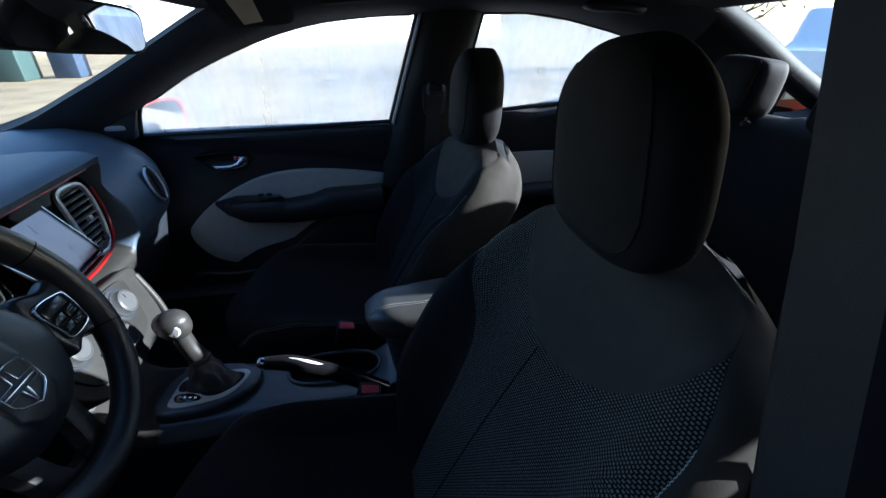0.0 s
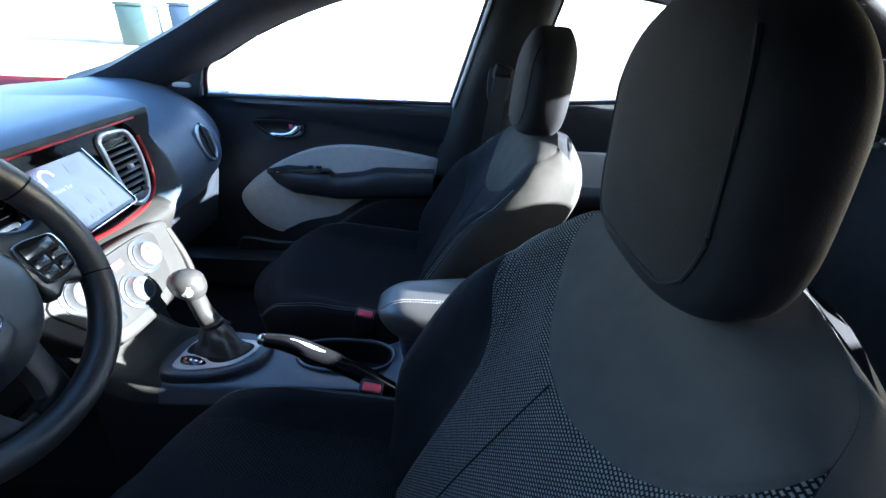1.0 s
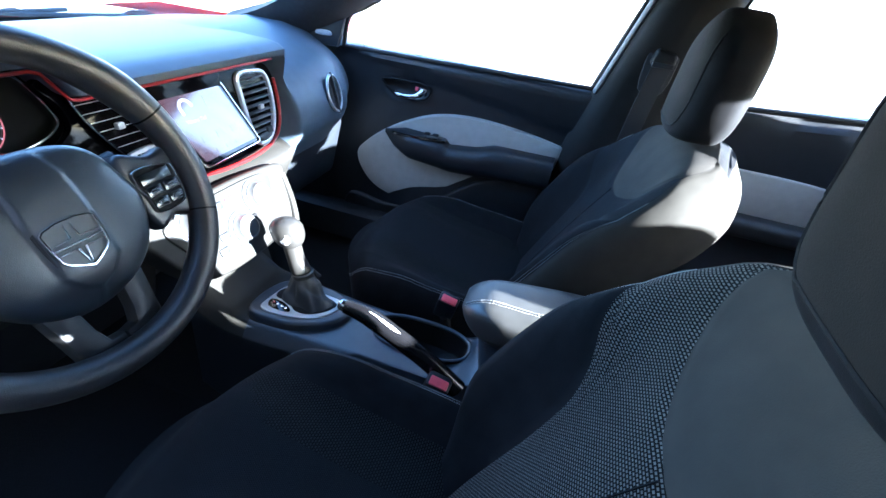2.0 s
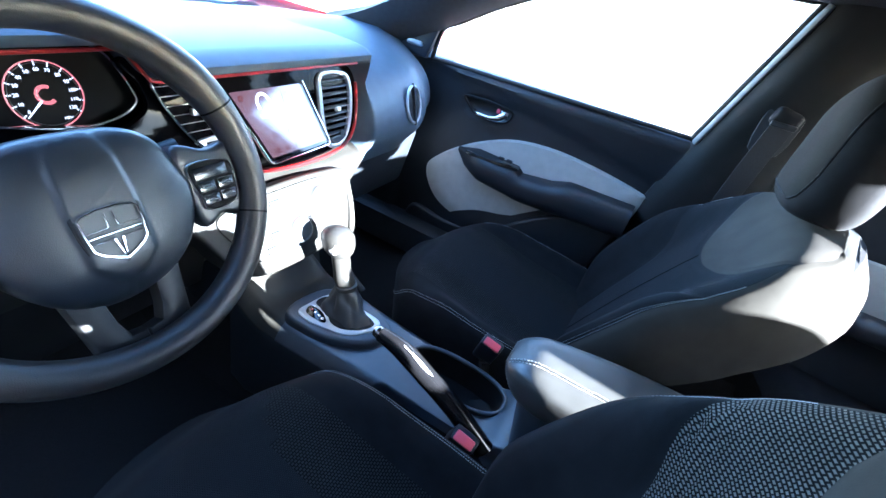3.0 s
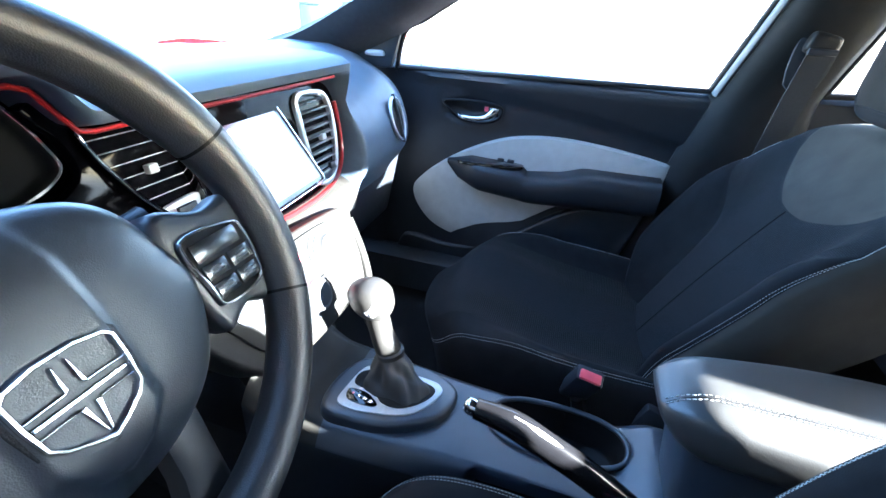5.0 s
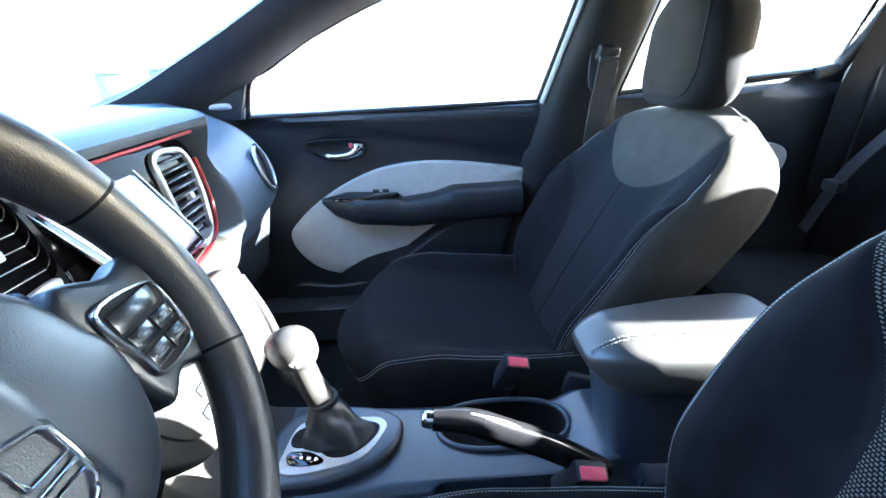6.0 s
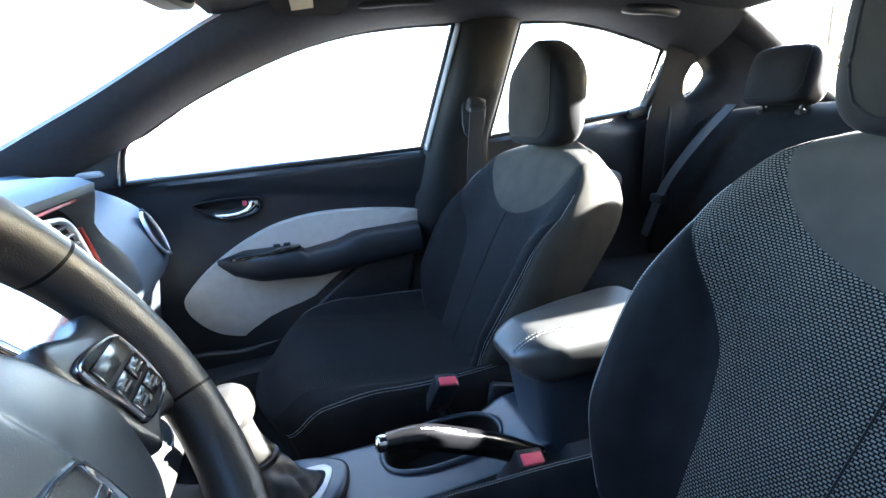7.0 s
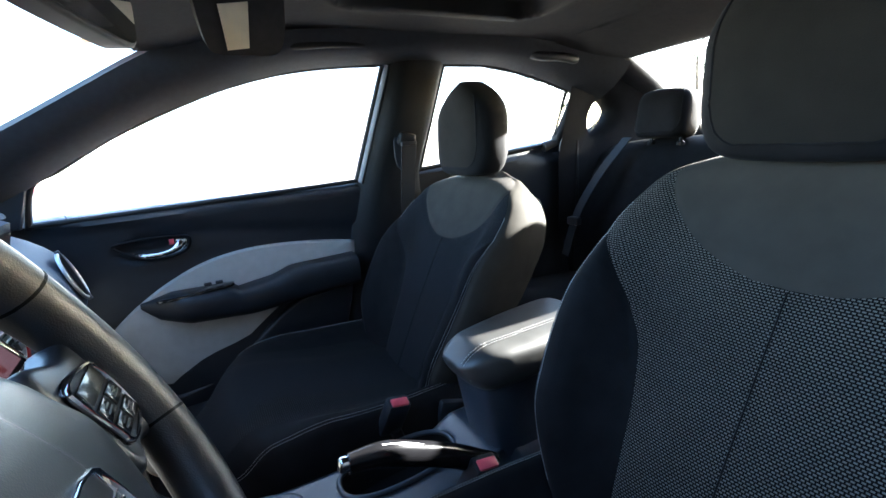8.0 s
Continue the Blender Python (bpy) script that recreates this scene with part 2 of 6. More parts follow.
def glass(name, tint, fog=0.0):
    """Thin clear pane, with a breath of haze where fog is given."""
    m = bpy.data.materials.new(name)
    m.use_nodes = True
    nt = m.node_tree
    b = nt.nodes["Principled BSDF"]
    nt.nodes.remove(b)
    tr = nt.nodes.new("ShaderNodeBsdfTransparent")
    tr.inputs["Color"].default_value = (*tint, 1)
    gl = nt.nodes.new("ShaderNodeBsdfGlossy")
    gl.inputs["Roughness"].default_value = 0.02
    lw = nt.nodes.new("ShaderNodeLayerWeight")
    lw.inputs["Blend"].default_value = 0.5
    po = nt.nodes.new("ShaderNodeMath")
    po.operation, po.inputs[1].default_value = "POWER", 5.0
    ad = nt.nodes.new("ShaderNodeMath")
    ad.operation, ad.inputs[1].default_value = "ADD", 0.03
    mx = nt.nodes.new("ShaderNodeMixShader")
    nt.links.new(lw.outputs["Facing"], po.inputs[0])
    nt.links.new(po.outputs[0], ad.inputs[0])
    nt.links.new(ad.outputs[0], mx.inputs["Fac"])
    nt.links.new(tr.outputs["BSDF"], mx.inputs[1])
    nt.links.new(gl.outputs["BSDF"], mx.inputs[2])
    last = mx
    if fog:
        tl = nt.nodes.new("ShaderNodeBsdfTranslucent")
        tl.inputs["Color"].default_value = (0.74, 0.79, 0.84, 1)
        no = nt.nodes.new("ShaderNodeTexNoise")
        no.inputs["Scale"].default_value, no.inputs["Detail"].default_value = 6.0, 8.0
        co = nt.nodes.new("ShaderNodeTexCoord")
        mp = nt.nodes.new("ShaderNodeMapping")
        mp.inputs["Scale"].default_value = (2.5, 1.0, 0.5)
        mr = nt.nodes.new("ShaderNodeMapRange")
        mr.inputs["From Min"].default_value, mr.inputs["From Max"].default_value = 0.35, 0.65
        mr.inputs["To Min"].default_value, mr.inputs["To Max"].default_value = fog * 0.6, min(1, fog * 1.25)
        m2 = nt.nodes.new("ShaderNodeMixShader")
        nt.links.new(co.outputs["Object"], mp.inputs["Vector"])
        nt.links.new(mp.outputs["Vector"], no.inputs["Vector"])
        nt.links.new(no.outputs["Fac"], mr.inputs["Value"])
        drip = nt.nodes.new("ShaderNodeTexNoise")          # thin runs of water down the pane
        drip.inputs["Scale"].default_value, drip.inputs["Detail"].default_value = 14.0, 3.0
        mp2 = nt.nodes.new("ShaderNodeMapping")
        mp2.inputs["Scale"].default_value = (6.0, 1.0, 0.35)
        cut = nt.nodes.new("ShaderNodeMapRange")
        cut.inputs["From Min"].default_value, cut.inputs["From Max"].default_value = 0.64, 0.72
        cut.inputs["To Min"].default_value, cut.inputs["To Max"].default_value = 1.0, 0.75
        mul = nt.nodes.new("ShaderNodeMath")
        mul.operation = "MULTIPLY"
        nt.links.new(co.outputs["Object"], mp2.inputs["Vector"])
        nt.links.new(mp2.outputs["Vector"], drip.inputs["Vector"])
        nt.links.new(drip.outputs["Fac"], cut.inputs["Value"])
        nt.links.new(mr.outputs["Result"], mul.inputs[0])
        nt.links.new(cut.outputs["Result"], mul.inputs[1])
        nt.links.new(mul.outputs[0], m2.inputs["Fac"])
        nt.links.new(mx.outputs["Shader"], m2.inputs[1])
        nt.links.new(tl.outputs["BSDF"], m2.inputs[2])
        last = m2
    nt.links.new(last.outputs[0], nt.nodes["Material Output"].inputs["Surface"])
    return m


M_DASH = mat("dash_soft_black", (0.060, 0.069, 0.084), 0.33, var=0.10, bump=0.10, bscale=1500, rvar=0.05, spec=1.0, dist=0.0005)
# black vinyl with the blue sky and window reflection put into its colour
M_PAD = mat("dash_pad_sky_tint", (0.064, 0.090, 0.126), 0.50, var=0.10, bump=0.10, bscale=1500, rvar=0.05, spec=0.5, dist=0.0005)

# dark plastic whose olive tint holds the warm light bounced off sunlit parts
M_CUBBY = mat("olive_bounce_plastic", (0.024, 0.0225, 0.018), 0.6, var=0.1, bump=0.2, bscale=1000)
M_BPILLAR = mat("black_pillar_plastic", (0.0085, 0.0090, 0.0100), 0.62, var=0.15, bump=0.15, bscale=1200, spec=0.3)
M_PLASTIC = mat("grained_black_plastic", (0.0145, 0.0175, 0.0230), 0.45, var=0.15, bump=0.12, bscale=1300, rvar=0.08, spec=0.6)
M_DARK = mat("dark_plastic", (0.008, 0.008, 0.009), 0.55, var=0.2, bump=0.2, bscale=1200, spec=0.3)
M_GLOSS = mat("piano_black", (0.004, 0.004, 0.005), 0.06, coat=0.6, rvar=0.02, scale=12)
M_CHROME = mat("chrome", (0.78, 0.79, 0.8), 0.1, 1.0, rvar=0.04)
M_SILVER = mat("satin_silver", (0.66, 0.67, 0.68), 0.34, 0.25, var=0.06, scale=300, rvar=0.05)
M_STACK = mat("grey_console_plastic", (0.0230, 0.0218, 0.0192), 0.50, var=0.10, bump=0.15, bscale=1200, spec=0.35)
M_KNOB = mat("grey_knob_plastic", (0.028, 0.0265, 0.024), 0.40, var=0.08, bump=0.1, bscale=1000, spec=0.5)
M_TRIM = mat("pale_silver_trim", (0.74, 0.77, 0.81), 0.38, 0.8, var=0.04, scale=300, rvar=0.05)
M_PANEL = mat("gloss_black_panel", (0.003, 0.003, 0.004), 0.06, spec=0.08)
M_HUB = mat("hub_vinyl", (0.018, 0.025, 0.036), 0.38, var=0.10, bump=0.22, bscale=1100, rvar=0.05, spec=1.0, coat=0.35, dist=0.0005)
M_HUB.node_tree.nodes["Principled BSDF"].inputs["Coat Roughness"].default_value = 0.36
M_KEY = mat("key_plastic", (0.020, 0.022, 0.026), 0.20, var=0.08, bump=0.05, bscale=1200, spec=1.0, coat=0.5)
M_WEAVE = mat("dark_grained_field", (0.012, 0.013, 0.015), 0.4, var=0.7, scale=900, bump=0.6, bscale=850)
M_MATTBLACK = mat("matt_black", (0.003, 0.003, 0.003), 0.7, spec=0.2)
M_CORNER = mat("rear_corner_plastic", (0.011, 0.0115, 0.0135), 0.7, var=0.15, bump=0.2, bscale=1000, spec=0.25)
M_GRIP = mat("dark_grip_leather", (0.007, 0.007, 0.008), 0.17, var=0.15, bump=0.08, bscale=800, spec=0.35)
M_RED = mat("red_trim", (0.30, 0.008, 0.008), 0.3, coat=0.3)
M_BUCKLE = mat("red_button", (0.80, 0.11, 0.15), 0.4, var=0.08)
M_LEATHER = mat("black_leather", (0.036, 0.037, 0.040), 0.48, var=0.18, bump=0.5, bscale=700, rvar=0.07, dist=0.0006, spec=0.8)
M_CONSOLE = mat("console_plastic", (0.034, 0.044, 0.060), 0.36, var=0.10, bump=0.12, bscale=1400, rvar=0.05, spec=0.9, dist=0.0005)
M_ARMREST = mat("grey_black_leather", (0.041, 0.041, 0.040), 0.40, var=0.12, bump=0.30, bscale=700, rvar=0.06, dist=0.0006, spec=0.8, coat=0.15)
M_ARMREST.node_tree.nodes["Principled BSDF"].inputs["Coat Roughness"].default_value = 0.34
M_WHEEL = mat("wheel_leather", (0.030, 0.029, 0.029), 0.40, var=0.15, bump=0.35, bscale=900, rvar=0.06, dist=0.0004, spec=0.9)
M_BOLSTER = mat("bolster_cloth", (0.0056, 0.0056, 0.0068), 0.75, var=0.35, scale=30, bump=0.45, bscale=800, sheen=0.02, dist=0.0004, spec=0.16)
M_PATCH = mat("slate_cloth", (0.047, 0.0425, 0.037), 0.85, var=0.14, scale=22, bump=0.3, bscale=850, sheen=0.03, spec=0.12)
M_HEAD = mat("slate_headrest_cloth", (0.0155, 0.0142, 0.0128), 0.85, var=0.16, scale=22, bump=0.35, bscale=850, sheen=0.02, spec=0.10)
M_MESH = cloth("sport_mesh", (0.0030, 0.0031, 0.0037), (0.200, 0.186, 0.168), 0.0044, 0.46)
M_FINEMESH = cloth("fine_mesh", (0.0105, 0.0112, 0.0135), (0.0270, 0.0280, 0.0310), 0.0030, 0.42)
M_RIB = cloth("ribbed_cloth", (0.0034, 0.0035, 0.0043), (0.040, 0.040, 0.040), 0.0052, 0.40)
M_DOORGREY = mat("grey_door_insert", (0.56, 0.56, 0.54), 0.55, var=0.06, bump=0.25, bscale=700)
M_CARPET = mat("carpet", (0.005, 0.005, 0.006), 0.95, var=0.4, scale=200, bump=0.8, bscale=600, dist=0.003)
M_LINER = mat("headliner_cloth", (0.0215, 0.022, 0.0235), 0.9, var=0.15, scale=60, bump=0.3, bscale=900, spec=0.2)
M_PILLAR = mat("pillar_cloth", (0.025, 0.029, 0.037), 0.75, var=0.12, scale=80, bump=0.3, bscale=1000, spec=0.4)
M_FRAME = mat("satin_frame_grey", (0.15, 0.158, 0.172), 0.36, var=0.06, scale=120, rvar=0.05)
M_BELT = mat("belt_webbing", (0.02, 0.021, 0.024), 0.6, var=0.2, scale=300, bump=0.4, bscale=600, dist=0.0003)
M_SPOKE = mat("dark_satin_silver", (0.026, 0.027, 0.028), 0.42, 0.2, var=0.06, scale=300)
M_SIDE = mat("grey_side_cloth", (0.046, 0.043, 0.0375), 0.8, var=0.12, scale=25, bump=0.15, bscale=850, spec=0.05)
M_THREAD = mat("white_thread", (0.42, 0.42, 0.41), 0.7)
M_RUBBER = mat("rubber_seal", (0.012, 0.012, 0.012), 0.7, var=0.2)
M_PAINT = mat("red_car_paint", (0.42, 0.03, 0.02), 0.25, coat=1.0, var=0.05, scale=4)
M_LABEL = mat("cream_label", (0.72, 0.66, 0.5), 0.6, var=0.05)
M_MIRROR = mat("mirror", (0.9, 0.9, 0.9), 0.01, 1.0)
M_GLASS = glass("window_glass", (0.9, 0.93, 0.92))
M_FOGGY = glass("misted_glass", (0.80, 0.84, 0.88), fog=0.45)

# ---- the car's shell ----
MID = 0.02                       # the car's middle line across


def side_y(z):
    """How far the side lies from the middle line at a height."""
    return 0.715 - max(0.0, z - 0.94) * 0.273 - max(0.0, 0.60 - z) * 0.05


FRONT_GLASS = [(-0.535, 0.925), (-0.505, 1.018), (-0.45, 1.049), (-0.40, 1.078), (-0.33, 1.116), (-0.21, 1.168), (-0.08, 1.214), (0.053, 1.244), (0.20, 1.259),
               (0.325, 1.263), (0.235, 0.940)]
REAR_GLASS = [(0.455, 0.956), (0.522, 1.262), (0.66, 1.266), (0.80, 1.248), (0.95, 1.215), (1.06, 1.183), (1.035, 0.995)]


def on_side(x, z, s, off=0.0):
    """A place on the side s (1: passenger's, -1: driver's), off metres outwards."""
    return Vector((x, MID + s * (side_y(z) + off), z))


def rail(s):
    low = [(-0.70, 0.915), (-0.60, 0.965), (-0.505, 1.020), (-0.42, 1.068), (-0.30, 1.131), (-0.17, 1.184), (-0.04, 1.225), (0.10, 1.252), (0.26, 1.264),
           (0.42, 1.268), (0.66, 1.268), (0.80, 1.250), (0.95, 1.217), (1.06, 1.185), (1.20, 1.135)]
    high = [(-0.92, 0.635, 0.955), (-0.76, 0.612, 1.005), (-0.62, 0.595, 1.07), (-0.50, 0.58, 1.128), (-0.37, 0.57, 1.198), (-0.25, 0.56, 1.262), (-0.16, 0.55, 1.297),
            (0.02, 0.53, 1.318), (0.26, 0.52, 1.33), (0.42, 0.52, 1.332), (0.66, 0.52, 1.33), (0.85, 0.52, 1.322), (1.0, 0.52, 1.31), (1.12, 0.51, 1.29), (1.22, 0.50, 1.262)]
    a = spline([on_side(x, z, s) for x, z in low], 4)
    b = spline([(x, MID + s * y, z) for x, y, z in high], 4)
    if s < 0:                     # the open door leaves a taller opening
        a = [p + Vector((0, 0.02, 0.045)) * sstep(-0.40, -0.15, p.x) for p in a]
    rows = []
    for p, q in zip(a, b):
        out = Vector((0, s, 0.25))
        n = Vector((0, -s, -0.55)).normalized()
        rows.append([p + 0.03 * out, p.copy(), p + 0.010 * n, p.lerp(q, 0.25) + 0.022 * n, p.lerp(q, 0.5) + 0.026 * n,
                     p.lerp(q, 0.75) + 0.020 * n, q + 0.004 * n, q + 0.012 * out, q + 0.05 * out + Vector((0, 0, 0.006))])
    ob = link("trim", surface(rows, mat=lambda i, j: 1 if j >= 6 else 0), [M_PILLAR, M_RUBBER])
    return tagged(ob, "dark cloth-covered windscreen pillar and roof rail trim", "pillar trim", kind="structure")


def b_pillar(s):
    rows = []
    thick = 1.0 if s > 0 else 0.62
    for k in range(25):
        z = lerp(0.27, 1.285, k / 24)
        x0 = lin([(0.27, 0.09), (0.42, 0.115), (0.94, 0.238), (1.285, 0.335)], z)
        if s < 0:
            x0 = lin([(0.27, 0.17), (0.42, 0.20), (0.94, 0.285), (1.04, 0.288), (1.285, 0.298)], z)
        x1 = lin([(0.27, 0.52), (0.60, 0.47), (0.955, 0.452), (1.285, 0.528)], z)
        belly = lin([(0.27, 0.02), (0.9, 0.045), (1.1, 0.055), (1.285, 0.03)], z)
        row = []
        for u, d in ((0, -0.03), (0, 0.0), (0.06, 0.35), (0.16, 0.8), (0.3, 1), (0.5, 1.05), (0.7, 1), (0.86, 0.8), (0.95, 0.35), (1, 0), (1, -0.03)):
            off = -belly * thick * d if d >= 0 else 0.035
            row.append(on_side(lerp(x0, x1, u), z, s, off))
        rows.append(row)
    ob = link("trim", surface(rows), M_BPILLAR)
    return tagged(ob, "dark grained plastic centre pillar trim between the doors", "pillar trim", kind="structure")


def c_pillar(s):
    """The corner between rear door and rear window, with the small quarter light cut through."""
    hole = [(1.203, 1.148), (1.222, 1.152), (1.268, 1.105), (1.255, 1.060), (1.200, 1.030), (1.190, 1.09)]
    hole = [(p.x, p.y) for p in spline([(x, z, 0) for x, z in hole], 5, True)]
    cx, cz = 1.222, 1.09
    outer = []
    for x, z in hole:
        a = math.atan2(z - cz, x - cx)
        r = 0.09
        outer.append((cx + r * 1.05 * math.cos(a), cz + r * math.sin(a)))
    far = []
    for x, z in outer:
        a = math.atan2(z - cz, x - cx)
        ca, sa = math.cos(a), math.sin(a)
        t = min((0.40 if ca > 0 else 0.17) / max(abs(ca), 1e-3), (0.17 if sa > 0 else 0.50) / max(abs(sa), 1e-3))
        fx, fz = cx + t * ca, cz + t * sa
        far.append((fx, min(fz, lin([(1.04, 1.21), (1.2, 1.262), (1.36, 1.165), (1.6, 1.02)], fx))))
    def lay(pts, off):
        return [on_side(x, z, s, off - 0.10 * sstep(1.12, 1.5, x)) for x, z in pts]
    rows = [lay(hole, 0.03), lay(hole, 0.0), lay([(lerp(x, o, .3), lerp(z, p, .3)) for (x, z), (o, p) in zip(hole, outer)], -0.02), lay(outer, -0.035), lay(far, -0.03)]
    ob = link("trim", surface(rows, closed=True), M_CORNER)
    tagged(ob, "dark moulded rear corner pillar trim round a quarter window", "pillar trim", kind="structure")
    g = link("window", prism([(x, z) for x, z in hole], 0.003, m=Matrix(((1, 0, 0, 0), (0, 0, s, MID + s * (side_y(1.09) + 0.0)), (0, 1, 0, 0), (0, 0, 0, 1)))), M_GLASS)
    g.visible_shadow = False
    tagged(g, "small rear quarter window pane", "window", kind="structure")


def pane(name, outline, s, m, label):
    bm = bmesh.new()
    vs = [bm.verts.new(on_side(x, z, s, 0.012)) for x, z in outline]
    bm.faces.new(vs)
    ob = link(name, bm, m)
    ob.visible_shadow = False
    return tagged(ob, label, "window", kind="structure")


for side in (1, -1):
    rail(side)
    b_pillar(side)
    c_pillar(side)
pane("window_1", FRONT_GLASS, 1, M_FOGGY, "misted front passenger door window with dried streaks")
pane("window_2", REAR_GLASS, 1, M_FOGGY, "misted rear door window with dried streaks")
pane("window_3", REAR_GLASS, -1, M_GLASS, "clear rear door window")


def glass_sheet(name, low, high, m, label):
    rows = []
    for k in range(13):
        t = k / 12
        rows.append([Vector(low(u)).lerp(Vector(high(u)), t) for u in (j / 12 * 2 - 1 for j in range(13))])
    bm = surface(rows)
    ob = link(name, bm, m)
    ob.visible_shadow = False
    return tagged(ob, label, "window", kind="structure")



def skin():
    """Plain outer panels that close the car, and its wheels."""
    for s in (1, -1):
        spans = [(-2.0, -0.66), (0.24, 2.25)] if s < 0 else [(-2.0, 2.25)]
        for x0, x1 in spans:
            rows = []
            for k in range(13):
                x = lerp(x0, x1, k / 12)
                rows.append([(x, MID + s * (d - 0.10 * sstep(1.5, 2.3, x) - 0.08 * sstep(-1.4, -2.1, x)), min(z, lin([(-2.1, 0.82), (-1.25, 0.955), (-0.95, 0.955), (-0.64, 0.922), (0.9, 0.935), (2.3, 0.97)], x))) for d, z in ((0.76, 0.20), (0.86, 0.30), (0.885, 0.60), (0.87, 0.80), (0.80, 0.915), (0.765, 0.97))])
            tagged(link("wall_outer", surface(rows), M_PAINT), "glossy red outer body side", "wall", kind="structure")
    rows = [[(x, MID + 0.72 * u, z - 0.02 * u * u) for u in (j / 6 * 2 - 1 for j in range(7))] for x, z in ((1.86, 0.985), (2.1, 0.985), (2.28, 0.96), (2.34, 0.70), (2.30, 0.30))]
    tagged(link("boot_lid", surface(rows), M_PAINT), "glossy red boot lid behind the rear window", "boot lid", kind="structure")
    for x in (-1.38, 1.42):
        for s in (-1, 1):
            wheel = thing("road_wheel", (x, MID + s * 0.79, 0.0), "black tyre on a silver rim under the car", "wheel", "road wheels")
            turn = Matrix.Translation((0, 0, 0.315)) @ Matrix.Rotation(radians(90), 4, "X")
            part("tyre", lathe([(0.20, -0.10), (0.29, -0.105), (0.315, -0.07), (0.315, 0.07), (0.29, 0.105), (0.20, 0.10)], 32, turn, False), M_RUBBER, wheel)
            part("rim", lathe([(0.02, 0.02), (0.10, 0.03), (0.20, 0.06), (0.215, 0.0), (0.20, -0.06)], 32, turn, True), M_SILVER, wheel)


skin()
glass_sheet("window_4", lambda u: (-1.12 + 0.22 * u * u, MID + 0.70 * u, 0.95), lambda u: (-0.22 + 0.05 * u * u, MID + 0.56 * u, 1.305), M_GLASS,
            "large raked windscreen, clear and bright")
glass_sheet("window_5", lambda u: (1.85 - 0.10 * u * u, MID + 0.56 * u, 0.985), lambda u: (1.24 - 0.04 * u * u, MID + 0.52 * u, 1.275), M_GLASS,
            "sloping rear window")


for s in (1, -1):
    bar = tube(spline([(1.20, MID + s * 0.545, 1.285), (1.40, MID + s * 0.555, 1.19), (1.60, MID + s * 0.57, 1.085), (1.80, MID + s * 0.58, 0.985)], 6), 0.045, 12)
    tagged(link("trim", bar, M_CORNER), "dark trim beside the rear window", "pillar trim", kind="structure")
    tagged(link("wall_inner", box((0.012, 0.19, 0.74), (1.135, MID + s * 0.757, 0.66), 0.003), M_DARK), "dark body panel behind the rear door", "wall", kind="structure")


def headliner():
    """The roof lining, with the recess of the sunroof shade."""
    xs = [-0.30 + 0.0125 * k for k in range(125)]
    ys = [-0.56 + 0.0175 * k for k in range(65)]
    rows = []
    for x in xs:
        row = []
        for y in ys:
            u = y / 0.56
            z = 1.345 - 0.022 * u * u - 0.05 * sstep(0.0, -0.30, x) - 0.055 * sstep(0.75, 1.25, x)
            dx, dy = max(abs(x - 0.37) - 0.20, 0), max(abs(y) - 0.30, 0)
            d = math.hypot(dx, dy)
            z += 0.028 * (1 - sstep(0.045, 0.075, d)) - 0.006 * sstep(0.105, 0.085, d) * sstep(0.06, 0.08, d)
            row.append((x + 0.05 * u * u * (1 if x < 0 else -0.6 if x > 0.9 else 0), MID + y, z))
        rows.append(row)

    def slot(i, j):
        dx, dy = max(abs(xs[i] - 0.37) - 0.20, 0), max(abs(ys[j]) - 0.30, 0)
        return 1 if math.hypot(dx, dy) < 0.07 else 0
    ob = link("ceiling", surface(rows, mat=slot), [M_LINER, M_DARK], sharp=60)
    tagged(ob, "grey cloth headliner with a dark sunroof shade recess", "ceiling", kind="structure")
    roof = surface([[(lerp(-0.34, 1.30, i / 12), MID + 0.66 * u, 1.385 - 0.05 * u * u - 0.03 * (i / 6 - 1) ** 2) for u in (j / 8 * 2 - 1 for j in range(9))] for i in range(13)])
    tagged(link("roof", roof, M_PAINT), "glossy red outer roof panel", "roof", kind="structure")


headliner()


